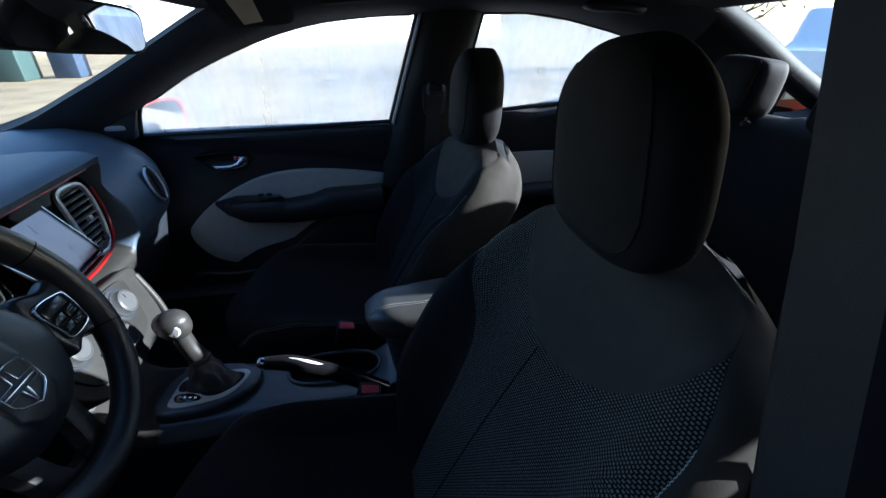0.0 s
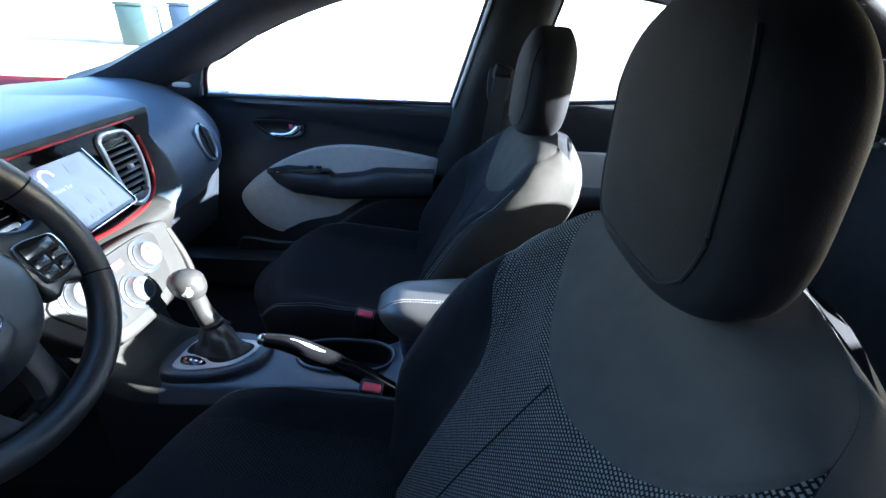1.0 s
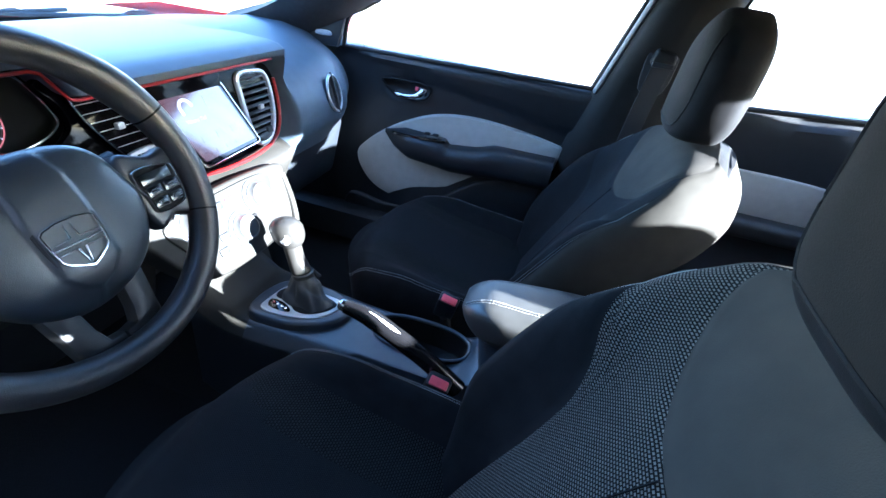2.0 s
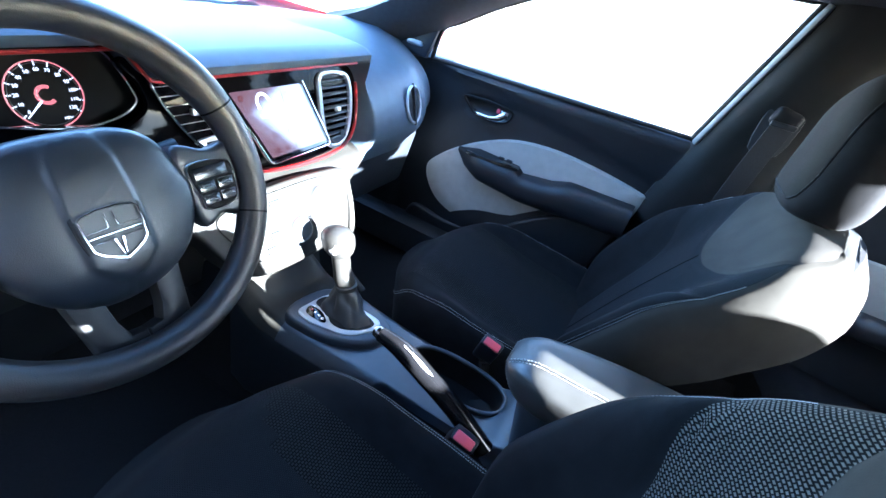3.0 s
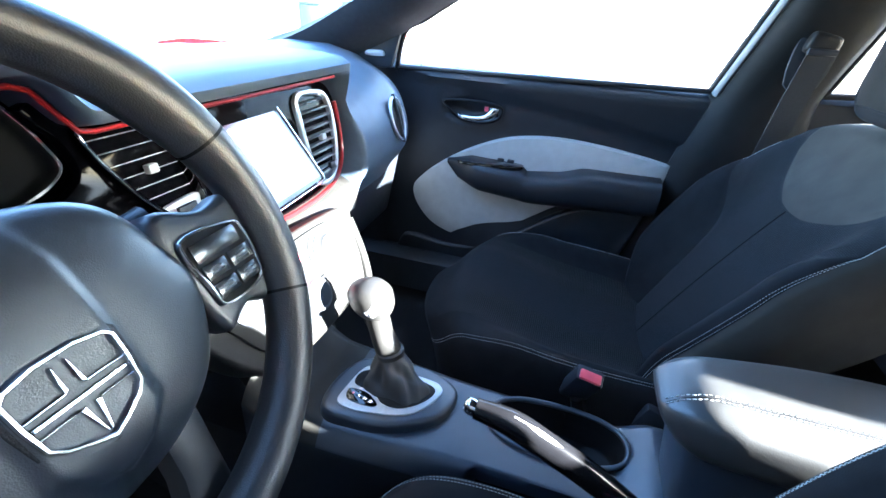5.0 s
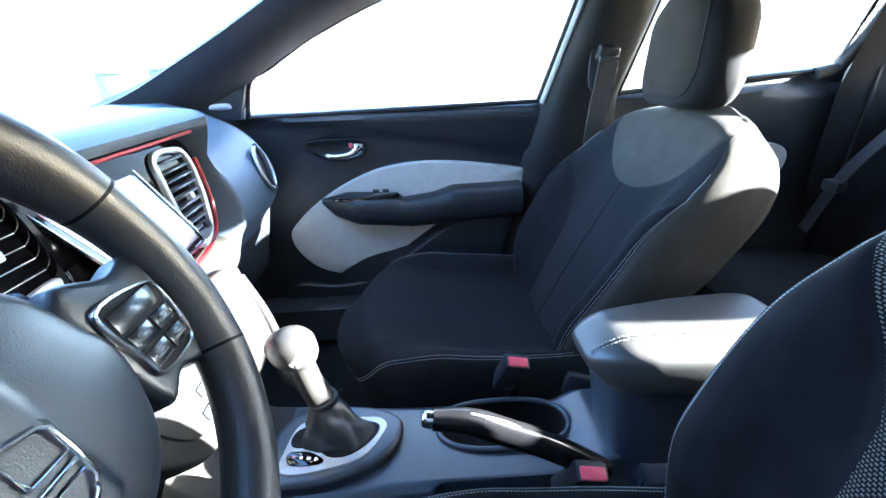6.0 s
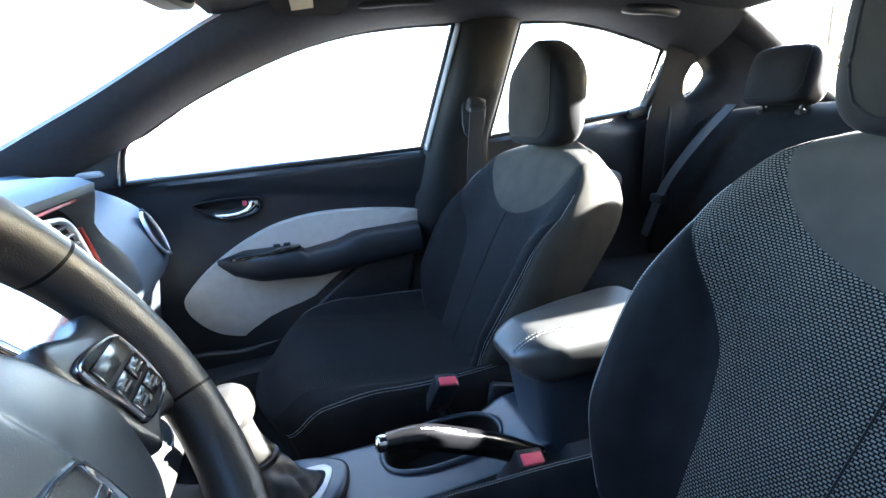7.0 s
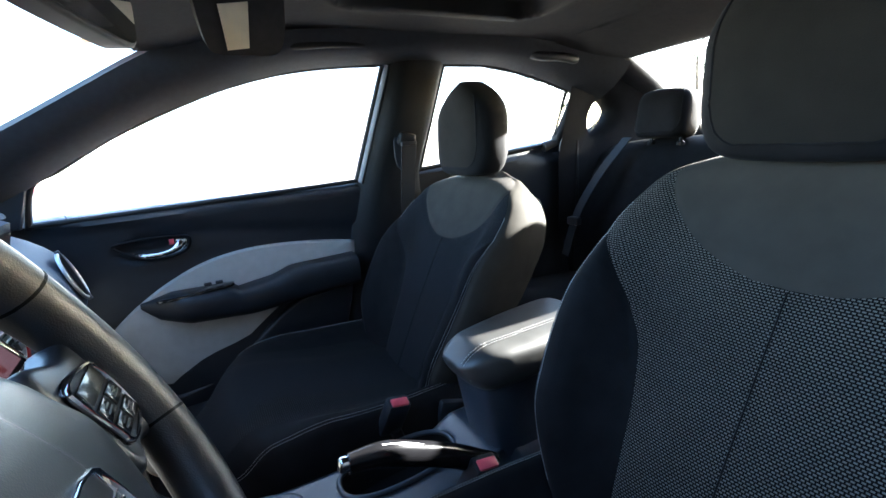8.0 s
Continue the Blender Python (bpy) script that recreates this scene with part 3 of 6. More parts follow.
def floor_pan():
    rows = []
    for i in range(41):
        x = lerp(-1.0, 1.9, i / 40)
        row = []
        for j in range(41):
            y = lerp(-0.70, 0.70, j / 40)
            z = 0.27 + 0.14 * (1 - sstep(0.06, 0.14, abs(y))) + 0.30 * sstep(-0.62, -0.98, x) + 0.10 * sstep(0.45, 0.6, x) * sstep(0.72, 0.9, x) + 0.10 * sstep(0.62, 0.69, abs(y))
            row.append((x, MID + y, z))
        rows.append(row)
    tagged(link("floor", surface(rows), M_CARPET), "dark carpeted car floor with a centre tunnel", "floor", kind="structure")
    bm = box((0.04, 1.42, 0.65), (-1.02, MID, 0.60), 0.01)
    tagged(link("wall_front", bm, M_DARK), "dark firewall behind the dashboard", "wall", kind="structure")
    bm = box((0.04, 1.36, 0.75), (1.90, MID, 0.62), 0.01)
    tagged(link("wall_rear", bm, M_DARK), "dark boot bulkhead", "wall", kind="structure")
    shelf = surface([[(lerp(1.24, 1.88, i / 6), MID + 0.66 * u, 0.935 + 0.012 * math.sin(i)) for u in (j / 8 * 2 - 1 for j in range(9))] for i in range(7)])
    tagged(link("shelf", shelf, M_CARPET), "dark carpeted parcel shelf under the rear window", "shelf", kind="structure")
    for s in (1, -1):
        sill = surface([[(x, MID + s * d, z) for d, z in ((0.60, 0.30), (0.63, 0.385), (0.66, 0.40), (0.74, 0.395), (0.78, 0.36), (0.79, 0.20), (0.70, 0.16))]
                        for x in (-0.95, 0.0, 1.0, 1.9)])
        tagged(link("sill", sill, [M_PLASTIC]), "dark door sill with a scuff plate", "sill", kind="structure")
        wall = surface([[(x, MID + s * (side_y(z) + 0.035), z) for z in (0.3, 0.6, 0.93)] for x in (1.02, 1.45, 1.9)])
        tagged(link("wall_side", wall, M_PLASTIC), "dark rear wheel arch trim", "wall", kind="structure")
        wall = surface([[(x, MID + s * (side_y(z) + 0.035), z) for z in (0.3, 0.6, 0.93)] for x in (-1.0, -0.85, -0.66)])
        tagged(link("wall_kick", wall, M_PLASTIC), "dark kick panel beside the footwell", "wall", kind="structure")


floor_pan()


# ---- doors ----
def to_side(s, y):
    """Own xy becomes x and z of the car; own z points into the cabin."""
    return Matrix(((1, 0, 0, 0), (0, 0, -s, MID + s * y), (0, 1, 0, 0), (0, 0, 0, 1)))


def smooth_poly(pts, per=6):
    return [(p.x, p.y) for p in spline([(x, z, 0) for x, z in pts], per, True)]


def front_door():
    s = 1
    door = thing("car_door", (-0.15, MID + 0.70, 0.30), "closed black front passenger door with a pale grey insert", "car door")

    def add(name, bm, m, label="", sharp=40, parent=None):
        return part(name, shift(bm, door), m, parent or door, label, sharp)
    # the skin: a crease runs down from the mirror corner to the rear edge
    rows = []
    for i in range(61):
        x = lerp(-0.80, 0.25, i / 60)
        row = []
        for j in range(49):
            z = lerp(0.28, 0.945, j / 48)
            crease = 0.842 - 0.152 * x
            y = side_y(z) - 0.006
            y += 0.012 * sstep(crease + 0.014, crease - 0.008, z) * sstep(0.62, 0.80, z)
            y += 0.035 * sstep(0.922, 0.945, z) * 1.2 - 0.012 * sstep(crease, 0.93, z)
            y -= 0.030 * sstep(0.60, 0.40, z) * sstep(-0.45, -0.1, x)
            # bowl behind the pull
            q = math.hypot((x + 0.315) / 0.085, (z - 0.838) / 0.030)
            y += 0.022 * sstep(1.0, 0.7, q)
            rear = lin([(0.28, 0.10), (0.42, 0.122), (0.94, 0.245)], z)
            row.append((min(x, rear), MID + y, z))
        rows.append(row)
    add("inner_panel", surface(rows), M_PLASTIC, sharp=60)
    poly = smooth_poly([(-0.478, 0.60), (-0.445, 0.645), (-0.385, 0.695), (-0.30, 0.745), (-0.20, 0.783), (-0.08, 0.797), (0.06, 0.788), (0.185, 0.768), (0.205, 0.755), (0.190, 0.68),
                        (0.06, 0.655), (-0.03, 0.62), (-0.10, 0.575), (-0.175, 0.52), (-0.25, 0.475), (-0.33, 0.462), (-0.41, 0.49), (-0.463, 0.545)])
    bm = bmesh.new()
    cx, cz = -0.16, 0.64
    rows = []
    for k, (sc, dep) in enumerate(((1.0, -0.004), (0.995, 0.010), (0.97, 0.0145), (0.80, 0.016), (0.5, 0.0165), (0.15, 0.0165))):
        rows.append([(cx + (x - cx) * sc, MID + side_y(cz + (z - cz) * sc) + 0.004 - dep, cz + (z - cz) * sc) for x, z in poly])
    bm.free()
    add("insert", surface(rows, closed=True, caps=True), M_DOORGREY, "pale grey soft insert, teardrop shaped")
    # lower pocket panel, proud of the skin
    poly = smooth_poly([(-0.50, 0.44), (-0.36, 0.435), (-0.25, 0.452), (-0.16, 0.505), (-0.08, 0.568), (0.0, 0.618), (0.09, 0.642), (0.165, 0.645), (0.17, 0.60), (0.12, 0.42), (0.10, 0.30), (-0.2, 0.29), (-0.5, 0.30)])
    add("map_pocket", prism(poly, 0.030, 0.010, 3, to_side(s, 0.715)), M_PLASTIC, "dark grained lower door pocket")
    # armrest
    rows = []
    for i in range(33):
        u = i / 32
        x = lerp(-0.372, 0.19, u)
        top = lin([(-0.372, 0.704), (-0.30, 0.722), (-0.16, 0.716), (-0.145, 0.700), (-0.05, 0.712), (0.0, 0.730), (0.19, 0.732)], x)
        bot = lin([(-0.372, 0.690), (-0.34, 0.655), (-0.27, 0.632), (-0.12, 0.618), (0.19, 0.636)], x)
        deep = 0.058 * sstep(-0.38, -0.26, x) + 0.008
        row = []
        for a in range(16):
            q = math.pi * (a / 15) - math.pi / 2
            cz2, hz = (top + bot) / 2, (top - bot) / 2
            ex = 0.55
            row.append((x, MID + 0.708 - deep * abs(math.cos(q)) ** ex, cz2 + hz * math.copysign(abs(math.sin(q)) ** 0.75, math.sin(q))))
        rows.append(row)
    add("armrest", surface(rows, caps=True), M_PLASTIC, "padded black armrest with a long pull")
    sw = add("switch_panel", prism(smooth_poly([(-0.335, 0.0), (-0.30, 0.017), (-0.17, 0.015), (-0.155, 0.0), (-0.17, -0.015), (-0.30, -0.016)], 4), 0.006, 0.002, 2,
             Matrix.Translation((0, MID + 0.672, 0.7235)) @ Matrix.Rotation(radians(-3), 4, "Y")), M_GLOSS, "gloss black window switch plate")
    for k, x in enumerate((-0.215, -0.188)):
        add("switch", box((0.018, 0.012, 0.008), (x, MID + 0.672, 0.729), 0.002), M_PLASTIC, parent=sw)
    # pull handle in its bowl
    ring_poly = smooth_poly([(-0.395, 0.862), (-0.30, 0.868), (-0.235, 0.858), (-0.238, 0.825), (-0.28, 0.808), (-0.345, 0.812), (-0.385, 0.838)], 5)
    add("handle_bezel", ring(ring_poly, 0.006, 0.005, to_side(s, side_y(0.84) + 0.002)), M_DARK)
    add("door_handle", tube(spline([(-0.352, MID + 0.708, 0.827), (-0.335, MID + 0.694, 0.825), (-0.30, MID + 0.690, 0.825), (-0.268, MID + 0.692, 0.832), (-0.250, MID + 0.700, 0.845)], 6),
            lambda t: 0.0055 + 0.004 * sstep(0.6, 0.9, t), 10, flat=1.2), M_CHROME, "curved chrome pull handle")
    add("lock_knob", box((0.026, 0.012, 0.024), (-0.252, MID + 0.700, 0.845), 0.004), M_CHROME)
    add("lock_mark", box((0.011, 0.003, 0.013), (-0.273, MID + 0.6985, 0.851), 0.001), M_BUCKLE, "red unlocked mark")
    # seals and sail panel
    seal = [on_side(x, z, s, 0.002) for x, z in FRONT_GLASS]
    add("window_seal", tube(spline(seal[:10], 4) + [seal[10]], 0.007, 8), M_RUBBER)
    add("belt_seal", tube([on_side(-0.535, 0.93, s, 0.0), on_side(0.235, 0.944, s, 0.0)], 0.006, 8), M_RUBBER)
    sail = prism([(-0.72, 0.925), (-0.54, 0.93), (-0.508, 1.022), (-0.56, 1.0), (-0.66, 0.955)], 0.018, 0.005, 2, to_side(s, 0.70))
    sp = add("sail_panel", sail, M_PLASTIC, "dark triangular mirror corner cover")
    tw = smooth_poly([(-0.605, 0.958), (-0.560, 0.958), (-0.556, 0.966), (-0.565, 0.972), (-0.600, 0.971), (-0.61, 0.965)], 4)
    add("tweeter", prism(tw, 0.006, 0.002, 2, to_side(s, 0.682)), M_TRIM, "small silver tweeter grille", parent=sp)
    # rear frame edge, paler metal-like strip beside the pillar
    edge = [on_side(lin([(0.94, 0.246), (1.262, 0.335)], z), z, s, -0.006) for z in (0.94, 1.02, 1.1, 1.18, 1.24, 1.262)]
    add("frame_strip", tube(edge, lambda t: 0.015 - 0.004 * sstep(0.85, 1.0, t), 12, flat=0.55, up=(1, 0, 0)), M_FRAME, "satin strip along the door's rear frame")


front_door()


def rear_door():
    s = 1
    door = thing("car_door", (0.78, MID + 0.70, 0.30), "closed black rear door with a pale grey insert", "car door")

    def add(name, bm, m, label="", sharp=40):
        return part(name, shift(bm, door), m, door, label, sharp)
    rows = []
    for i in range(31):
        x = lerp(0.44, 1.10, i / 30)
        row = []
        for j in range(31):
            z = lerp(0.30, 0.962 + 0.045 * sstep(0.44, 1.1, x), j / 30)
            y = side_y(z) - 0.006 + 0.030 * sstep(0.945, 0.965, z) - 0.03 * sstep(0.6, 0.45, z)
            row.append((x, MID + y, z))
        rows.append(row)
    add("inner_panel", surface(rows), M_PLASTIC)
    add("insert", prism(smooth_poly([(0.50, 0.69), (0.52, 0.80), (0.70, 0.815), (0.92, 0.805), (0.98, 0.76), (0.93, 0.69), (0.7, 0.665)]), 0.014, 0.006, 3, to_side(s, 0.715)), M_DOORGREY, "grey soft insert")
    add("armrest", box((0.42, 0.07, 0.06), (0.74, MID + 0.685, 0.665), 0.022, 3), M_LEATHER)
    seal = [on_side(x, z, s, 0.002) for x, z in REAR_GLASS]
    add("window_seal", tube(seal + [seal[0]], 0.007, 8), M_RUBBER)
    add("window_frame", tube([on_side(x, z, s, -0.006) for x, z in ((0.985, 0.985), (1.045, 1.0), (1.072, 1.07), (1.098, 1.155), (1.085, 1.20))], 0.017, 10), M_RUBBER, "black rear edge of the window frame")


rear_door()

# ---- front seats ----
def seat_width(v):
    """Half the backrest's width at its front, by height."""
    return curve([(0.0, 0.185), (0.12, 0.222), (0.27, 0.252), (0.45, 0.260), (0.62, 0.250), (0.76, 0.240), (0.86, 0.222), (0.93, 0.196), (0.97, 0.172), (1.0, 0.140)], v)


def pipe_u(v):
    """Where the stitched outer edge of the wing runs."""
    return curve([(0.0, 0.90), (0.5, 0.92), (0.75, 0.93), (0.9, 0.90), (1.0, 0.84)], v)


def seat_bolster_u(v):
    """Where the wing's seam runs; it meets the outer edge at the shoulder."""
    return min(pipe_u(v) - 0.004, curve([(0.0, 0.52), (0.25, 0.47), (0.42, 0.52), (0.52, 0.63), (0.62, 0.80), (0.70, 0.93), (0.8, 1.0)], v))


def seat_back_point(u, v, back=False):
    """Own frame: x to the rear, y across, z up the back; u -1..1 across, v 0..1 up."""
    w, a, ap = seat_width(v), abs(u), pipe_u(v)
    taper = curve([(0.0, 0.05), (0.45, 0.06), (0.65, 0.08), (0.85, 0.11), (1.0, 0.11)], v)
    top = 0.034 * a ** 2.6 * sstep(0.55, 1.0, v)
    z = v * 0.58 - top
    crown = 0.045 * sstep(0.86, 1.0, v) ** 2
    wing = curve([(0.0, 0.030), (0.25, 0.080), (0.5, 0.076), (0.72, 0.036), (0.88, 0.008), (1.0, 0.0)], v)
    rear = curve([(0.0, 0.045), (0.35, 0.055), (0.6, 0.095), (0.85, 0.122), (0.95, 0.115), (1.0, 0.085)], v)

    def front(q):
        ac = ap - 0.06
        bump = wing * math.exp(-((q - ac) / 0.20) ** 2) if q < ac else wing * (1 - 0.16 * ((q - ac) / 0.06) ** 2)
        belly = 0.018 * (1 - q * q) * (1 - v) + 0.012 * math.sin(math.pi * v) * (1 - q * q)
        groove = 0.006 * math.exp(-((q - seat_bolster_u(v)) / 0.02) ** 2) * sstep(0.74, 0.62, v)
        return -bump - belly + groove + crown
    if back:
        return Vector((rear + 0.045 * (1 - a ** 4) * curve([(0, 0.9), (0.4, 1), (0.85, 0.75), (1, 0.4)], v) - crown * 0.3, w * (1 - taper) * u, z))
    if a <= ap:
        return Vector((front(a), w * u, z))
    q = (a - ap) / (1 - ap)
    out = ap + (1 - ap) * min(1.0, q / 0.45) ** 0.55 - taper * sstep(0.30, 1.0, q)
    return Vector((lerp(front(ap), rear, q ** 1.25), math.copysign(w * out, u), z))


def patch_v(a):
    """The lower edge of the smooth shoulder patch, by the share of the way to the wing's seam."""
    return curve([(0.0, 0.640), (0.18, 0.645), (0.34, 0.668), (0.50, 0.705), (0.66, 0.765), (0.82, 0.845), (1.0, 0.935)], a)


def side_seam(v):
    """Where the side begins, as a share of the way from the wing's seam to the rear edge."""
    ub = seat_bolster_u(v)
    return (pipe_u(v) - ub) / (1 - ub)


def seat_back(seat, m, mesh):
    inner = [k / 22 * 2 - 1 for k in range(23)]
    wings = [0.10, 0.28, 0.50, 0.72, 0.90, 1.0, 1.05, 1.12, 1.22, 1.35, 1.5, 1.65, 1.8, 1.92, 2.0]      # to 1 on the dark wing, to 2 on the pale side
    NV1, NV2 = 34, 16
    rows, maps = [], []
    for r in range(NV1 + NV2 + 1):
        row, mr = [], []
        def place(kind, q):
            a = min(1.0, abs(q)) if kind == 0 else 1.0
            vb = patch_v(a)
            v = vb * r / NV1 if r <= NV1 else lerp(vb, 1.0, (r - NV1) / NV2)
            ub = seat_bolster_u(v)
            qa, qs = abs(q), side_seam(v)
            u = ub * q if kind == 0 else math.copysign(lerp(ub, 1.0, qa * qs if qa <= 1 else lerp(qs, 1.0, qa - 1)), q)
            return u, v
        seq = [(1, -q) for q in reversed(wings)] + [(0, q) for q in inner] + [(1, q) for q in wings]
        for kind, q in seq:
            u, v = place(kind, q)
            p = seat_back_point(u, v)
            if kind == 0 and r == NV1:
                p.x += 0.0035
            row.append(p)
            mr.append((p.y, p.z))
        for k in range(1, 12):
            u = 1 - k / 12 * 2
            row.append(seat_back_point(u, place(1, 1)[1], True))
            mr.append((row[-1].y, row[-1].z))
        rows.append([m @ p for p in row])
        maps.append(mr)
    nw, ni = len(wings), len(inner)

    def slot(i, j):
        if nw <= j < nw + ni - 1:
            q = abs((j - nw + 0.5) / (ni - 1) * 2 - 1)
            return 2 if i >= NV1 else (5 if q < 0.46 else 1)
        behind = j >= 2 * nw + ni - 1
        return 4 if (behind and i > NV1 * 0.52) or (not behind and (j < nw - 6 or j >= nw + ni + 5)) else 0
    bm = surface(rows, closed=True, caps=True, mat=slot, uv=lambda i, j: maps[i][j % len(maps[i])])
    body = part("backrest", shift(bm, seat), [M_BOLSTER, mesh, M_PATCH, M_PLASTIC, M_SIDE, mesh], seat, "black wings, dotted mesh middle and a smooth slate shoulder patch", sharp=65)
    # twin thread rows along each wing's outer edge
    for s in (-1, 1):
        for off in (-0.034, -0.010):
            pts, nor = [], []
            for k in range(90):
                v = lerp(0.06, 0.80, k / 89)
                ub = seat_bolster_u(v)
                su = lerp(ub, 1.0, min(0.99, side_seam(v) + off))
                p, p2, p3 = seat_back_point(s * su, v), seat_back_point(s * (su + 0.01), v), seat_back_point(s * su, v + 0.01)
                pts.append(m @ p)
                n = (p2 - p).cross(p3 - p)
                n = n if n.x < 0 else -n
                nor.append(m.to_3x3() @ n.normalized())
            part("stitching", shift(stitches(pts, lambda i: nor[i], lift=0.0004), seat), M_THREAD, body, "white twin stitching")
    # one seam down the middle, from the patch
    pts = [m @ (seat_back_point(0.0, lerp(0.0, 0.636, k / 69)) + Vector((-0.0004, 0, 0))) for k in range(70)]
    part("seam", shift(tube(pts, 0.0011, 6), seat), M_BOLSTER, body)
    return body


def headrest(seat, m, foot=None, cloth_face=M_HEAD, deep=1.0, wide=1.0, square=False, peak=0.030):
    rows = []
    NZ, NA = 28, 56
    for i in range(NZ + 1):
        t = i / NZ
        q = math.pi * (t - 0.5)
        zz = math.copysign(abs(math.sin(q)) ** 0.62, math.sin(q))
        sc = max(abs(math.cos(q)) ** (0.22 if square else 0.42 if t > 0.5 else 0.30), 0.02)
        hw = curve([(0.0, 0.114), (0.35, 0.112), (0.7, 0.099), (0.9, 0.084), (1.0, 0.070)], t) * sc * wide
        if square:
            hw = lerp(0.112, 0.104, t) * sc * wide
        hd = lerp(0.055, 0.051, t) * sc * deep
        row = []
        for k in range(NA):
            a = 2 * math.pi * k / NA
            c, s = math.cos(a), math.sin(a)
            e = 0.5 if square else 0.62
            x = hd * math.copysign(abs(c) ** e, c) + 0.022 * t + (0.016 * (1 - (s * s)) if c < 0 else 0) * -0.3
            y = hw * math.copysign(abs(s) ** e, s)
            row.append(m @ Vector((x, y, 0.113 * zz - (0.008 if square else peak) * max(0.0, zz) ** 1.5 * (abs(y) / 0.10) ** (1.6 if peak < 0.04 else 1.1))))
        rows.append(row)

    def slot(i, j):
        a = abs((j + 0.5) / NA * 360 - 180)
        return 1 if a < (46 if i > 9 else 36) and 6 < i < NZ - 2 else 0
    bm = surface(rows, closed=True, caps=True, mat=slot)
    head = part("headrest", shift(bm, seat), [M_BOLSTER, cloth_face], seat, "tall padded headrest with a smooth cloth face", sharp=60)
    k0, k1, low = round((180 - 46) / 360 * NA), round((180 + 46) / 360 * NA), 7
    seam = [rows[i][k0] for i in range(NZ - 6, low + 4, -1)] + [rows[low + 2][k0 + 1]] + [rows[low][k] for k in range(k0 + 3, k1 - 2)]
    seam += [rows[low + 2][k1 - 1]] + [rows[i][k1] for i in range(low + 5, NZ - 5)]
    part("piping", shift(tube(spline(seam, 2), 0.0020, 6), seat), M_BOLSTER, head)
    for s in (-1, 1):
        post = tube([foot(s) if foot else m @ Vector((0.02, s * 0.055, -0.15)), m @ Vector((0.02, s * 0.055, -0.08))], 0.006, 12)
        part("post", shift(post, seat), M_SPOKE, head, "dull metal post")
        g = lathe([(0.013, -0.012), (0.013, -0.004), (0.011, 0.0), (0.007, 0.002)], 16, Matrix.Translation(foot(s) if foot else m @ Vector((0.02, s * 0.055, -0.13))))
        # front guides get pale trim as a painted sun glint
        part("post_guide", shift(g, seat), M_DARK if square else M_TRIM, head, "" if square else "post guide, pale for a sunlit glint")
    return head


def cushion_point(u, v):
    """Own frame: v 0 at the nose, 1 at the back; u -1..1 across; x to the rear, z up from the rail."""
    a = abs(u)
    w = curve([(0.0, 0.165), (0.04, 0.205), (0.12, 0.240), (0.3, 0.256), (0.6, 0.258), (1.0, 0.245)], v)
    x = v * 0.50 + 0.045 * a ** 3 * (1 - v) ** 2 - 0.02 * (1 - a * a) * (1 - v)
    nose = 0.075 * (1 - sstep(0.0, 0.26, v)) ** 2
    lip = 0.050 * max(0, (a - 0.90) / 0.10) ** 2
    wing = 0.034 * math.exp(-((a - 0.84) / 0.15) ** 2) * sstep(0.10, 0.45, v)
    crown = 0.034 * (1 - a ** 2.4) * sstep(0.62, 0.18, v) - 0.030 * (1 - a ** 2) * sstep(0.45, 0.95, v)
    seam = -0.005 * math.exp(-((a - 0.52) / 0.025) ** 2) * sstep(0.05, 0.2, v)
    z = 0.172 - 0.040 * v + 0.010 * sstep(0.55, 0.15, v) + wing + crown - nose - lip + seam
    return Vector((x, w * u, z))


def cushion(seat, m):
    us = [-1, -0.97, -0.93, -0.88, -0.82, -0.76, -0.70, -0.64, -0.58, -0.5, -0.42, -0.35, -0.28, -0.2, -0.1, 0]
    us = us + [-u for u in reversed(us[:-1])]
    rows, maps = [], []
    NV = 30
    for i in range(NV + 1):
        v = i / NV
        row = [cushion_point(u, v) for u in us]
        mp = [(p.y, p.x) for p in row]
        r = row[-1]
        l = row[0]
        skirt = [Vector((r.x + 0.004, r.y + 0.004, r.z - 0.04)), Vector((r.x + 0.01, r.y - 0.004, 0.03)), Vector((r.x + 0.02, r.y - 0.03, 0.0)),
                 Vector((l.x + 0.02, l.y + 0.03, 0.0)), Vector((l.x + 0.01, l.y + 0.004, 0.03)), Vector((l.x + 0.004, l.y - 0.004, l.z - 0.04))]
        row += skirt
        mp += [(p.y, p.x + p.z) for p in skirt]
        rows.append([m @ p for p in row])
        maps.append(mp)
    n = len(us)

    def slot(i, j):
        if not 7 <= j < n - 8:
            return 0
        a = abs(us[j] + us[j + 1]) / 2
        edge = lerp(0.30, 0.52, sstep(0.30, 0.12, i / NV)) if i < 0.32 * NV else 0.30
        return 2 if i > 3 and a > edge else 1
    bm = surface(rows, closed=True, caps=True, mat=slot, uv=lambda i, j: maps[i][j % len(maps[i])])
    body = part("seat_cushion", shift(bm, seat), [M_BOLSTER, M_FINEMESH, M_RIB], seat, "black cloth cushion with raised stitched edges", sharp=65)
    for s in (-1, 1):
        for off in (0.868, 0.890):
            pts = [m @ cushion_point(s * off, lerp(0.03, 0.97, k / 80)) for k in range(81)]
            part("stitching", shift(stitches(pts, m.to_3x3() @ Vector((0, s * 0.5, 1)), lift=0.001), seat), M_THREAD, body, "white twin stitching")
    return body


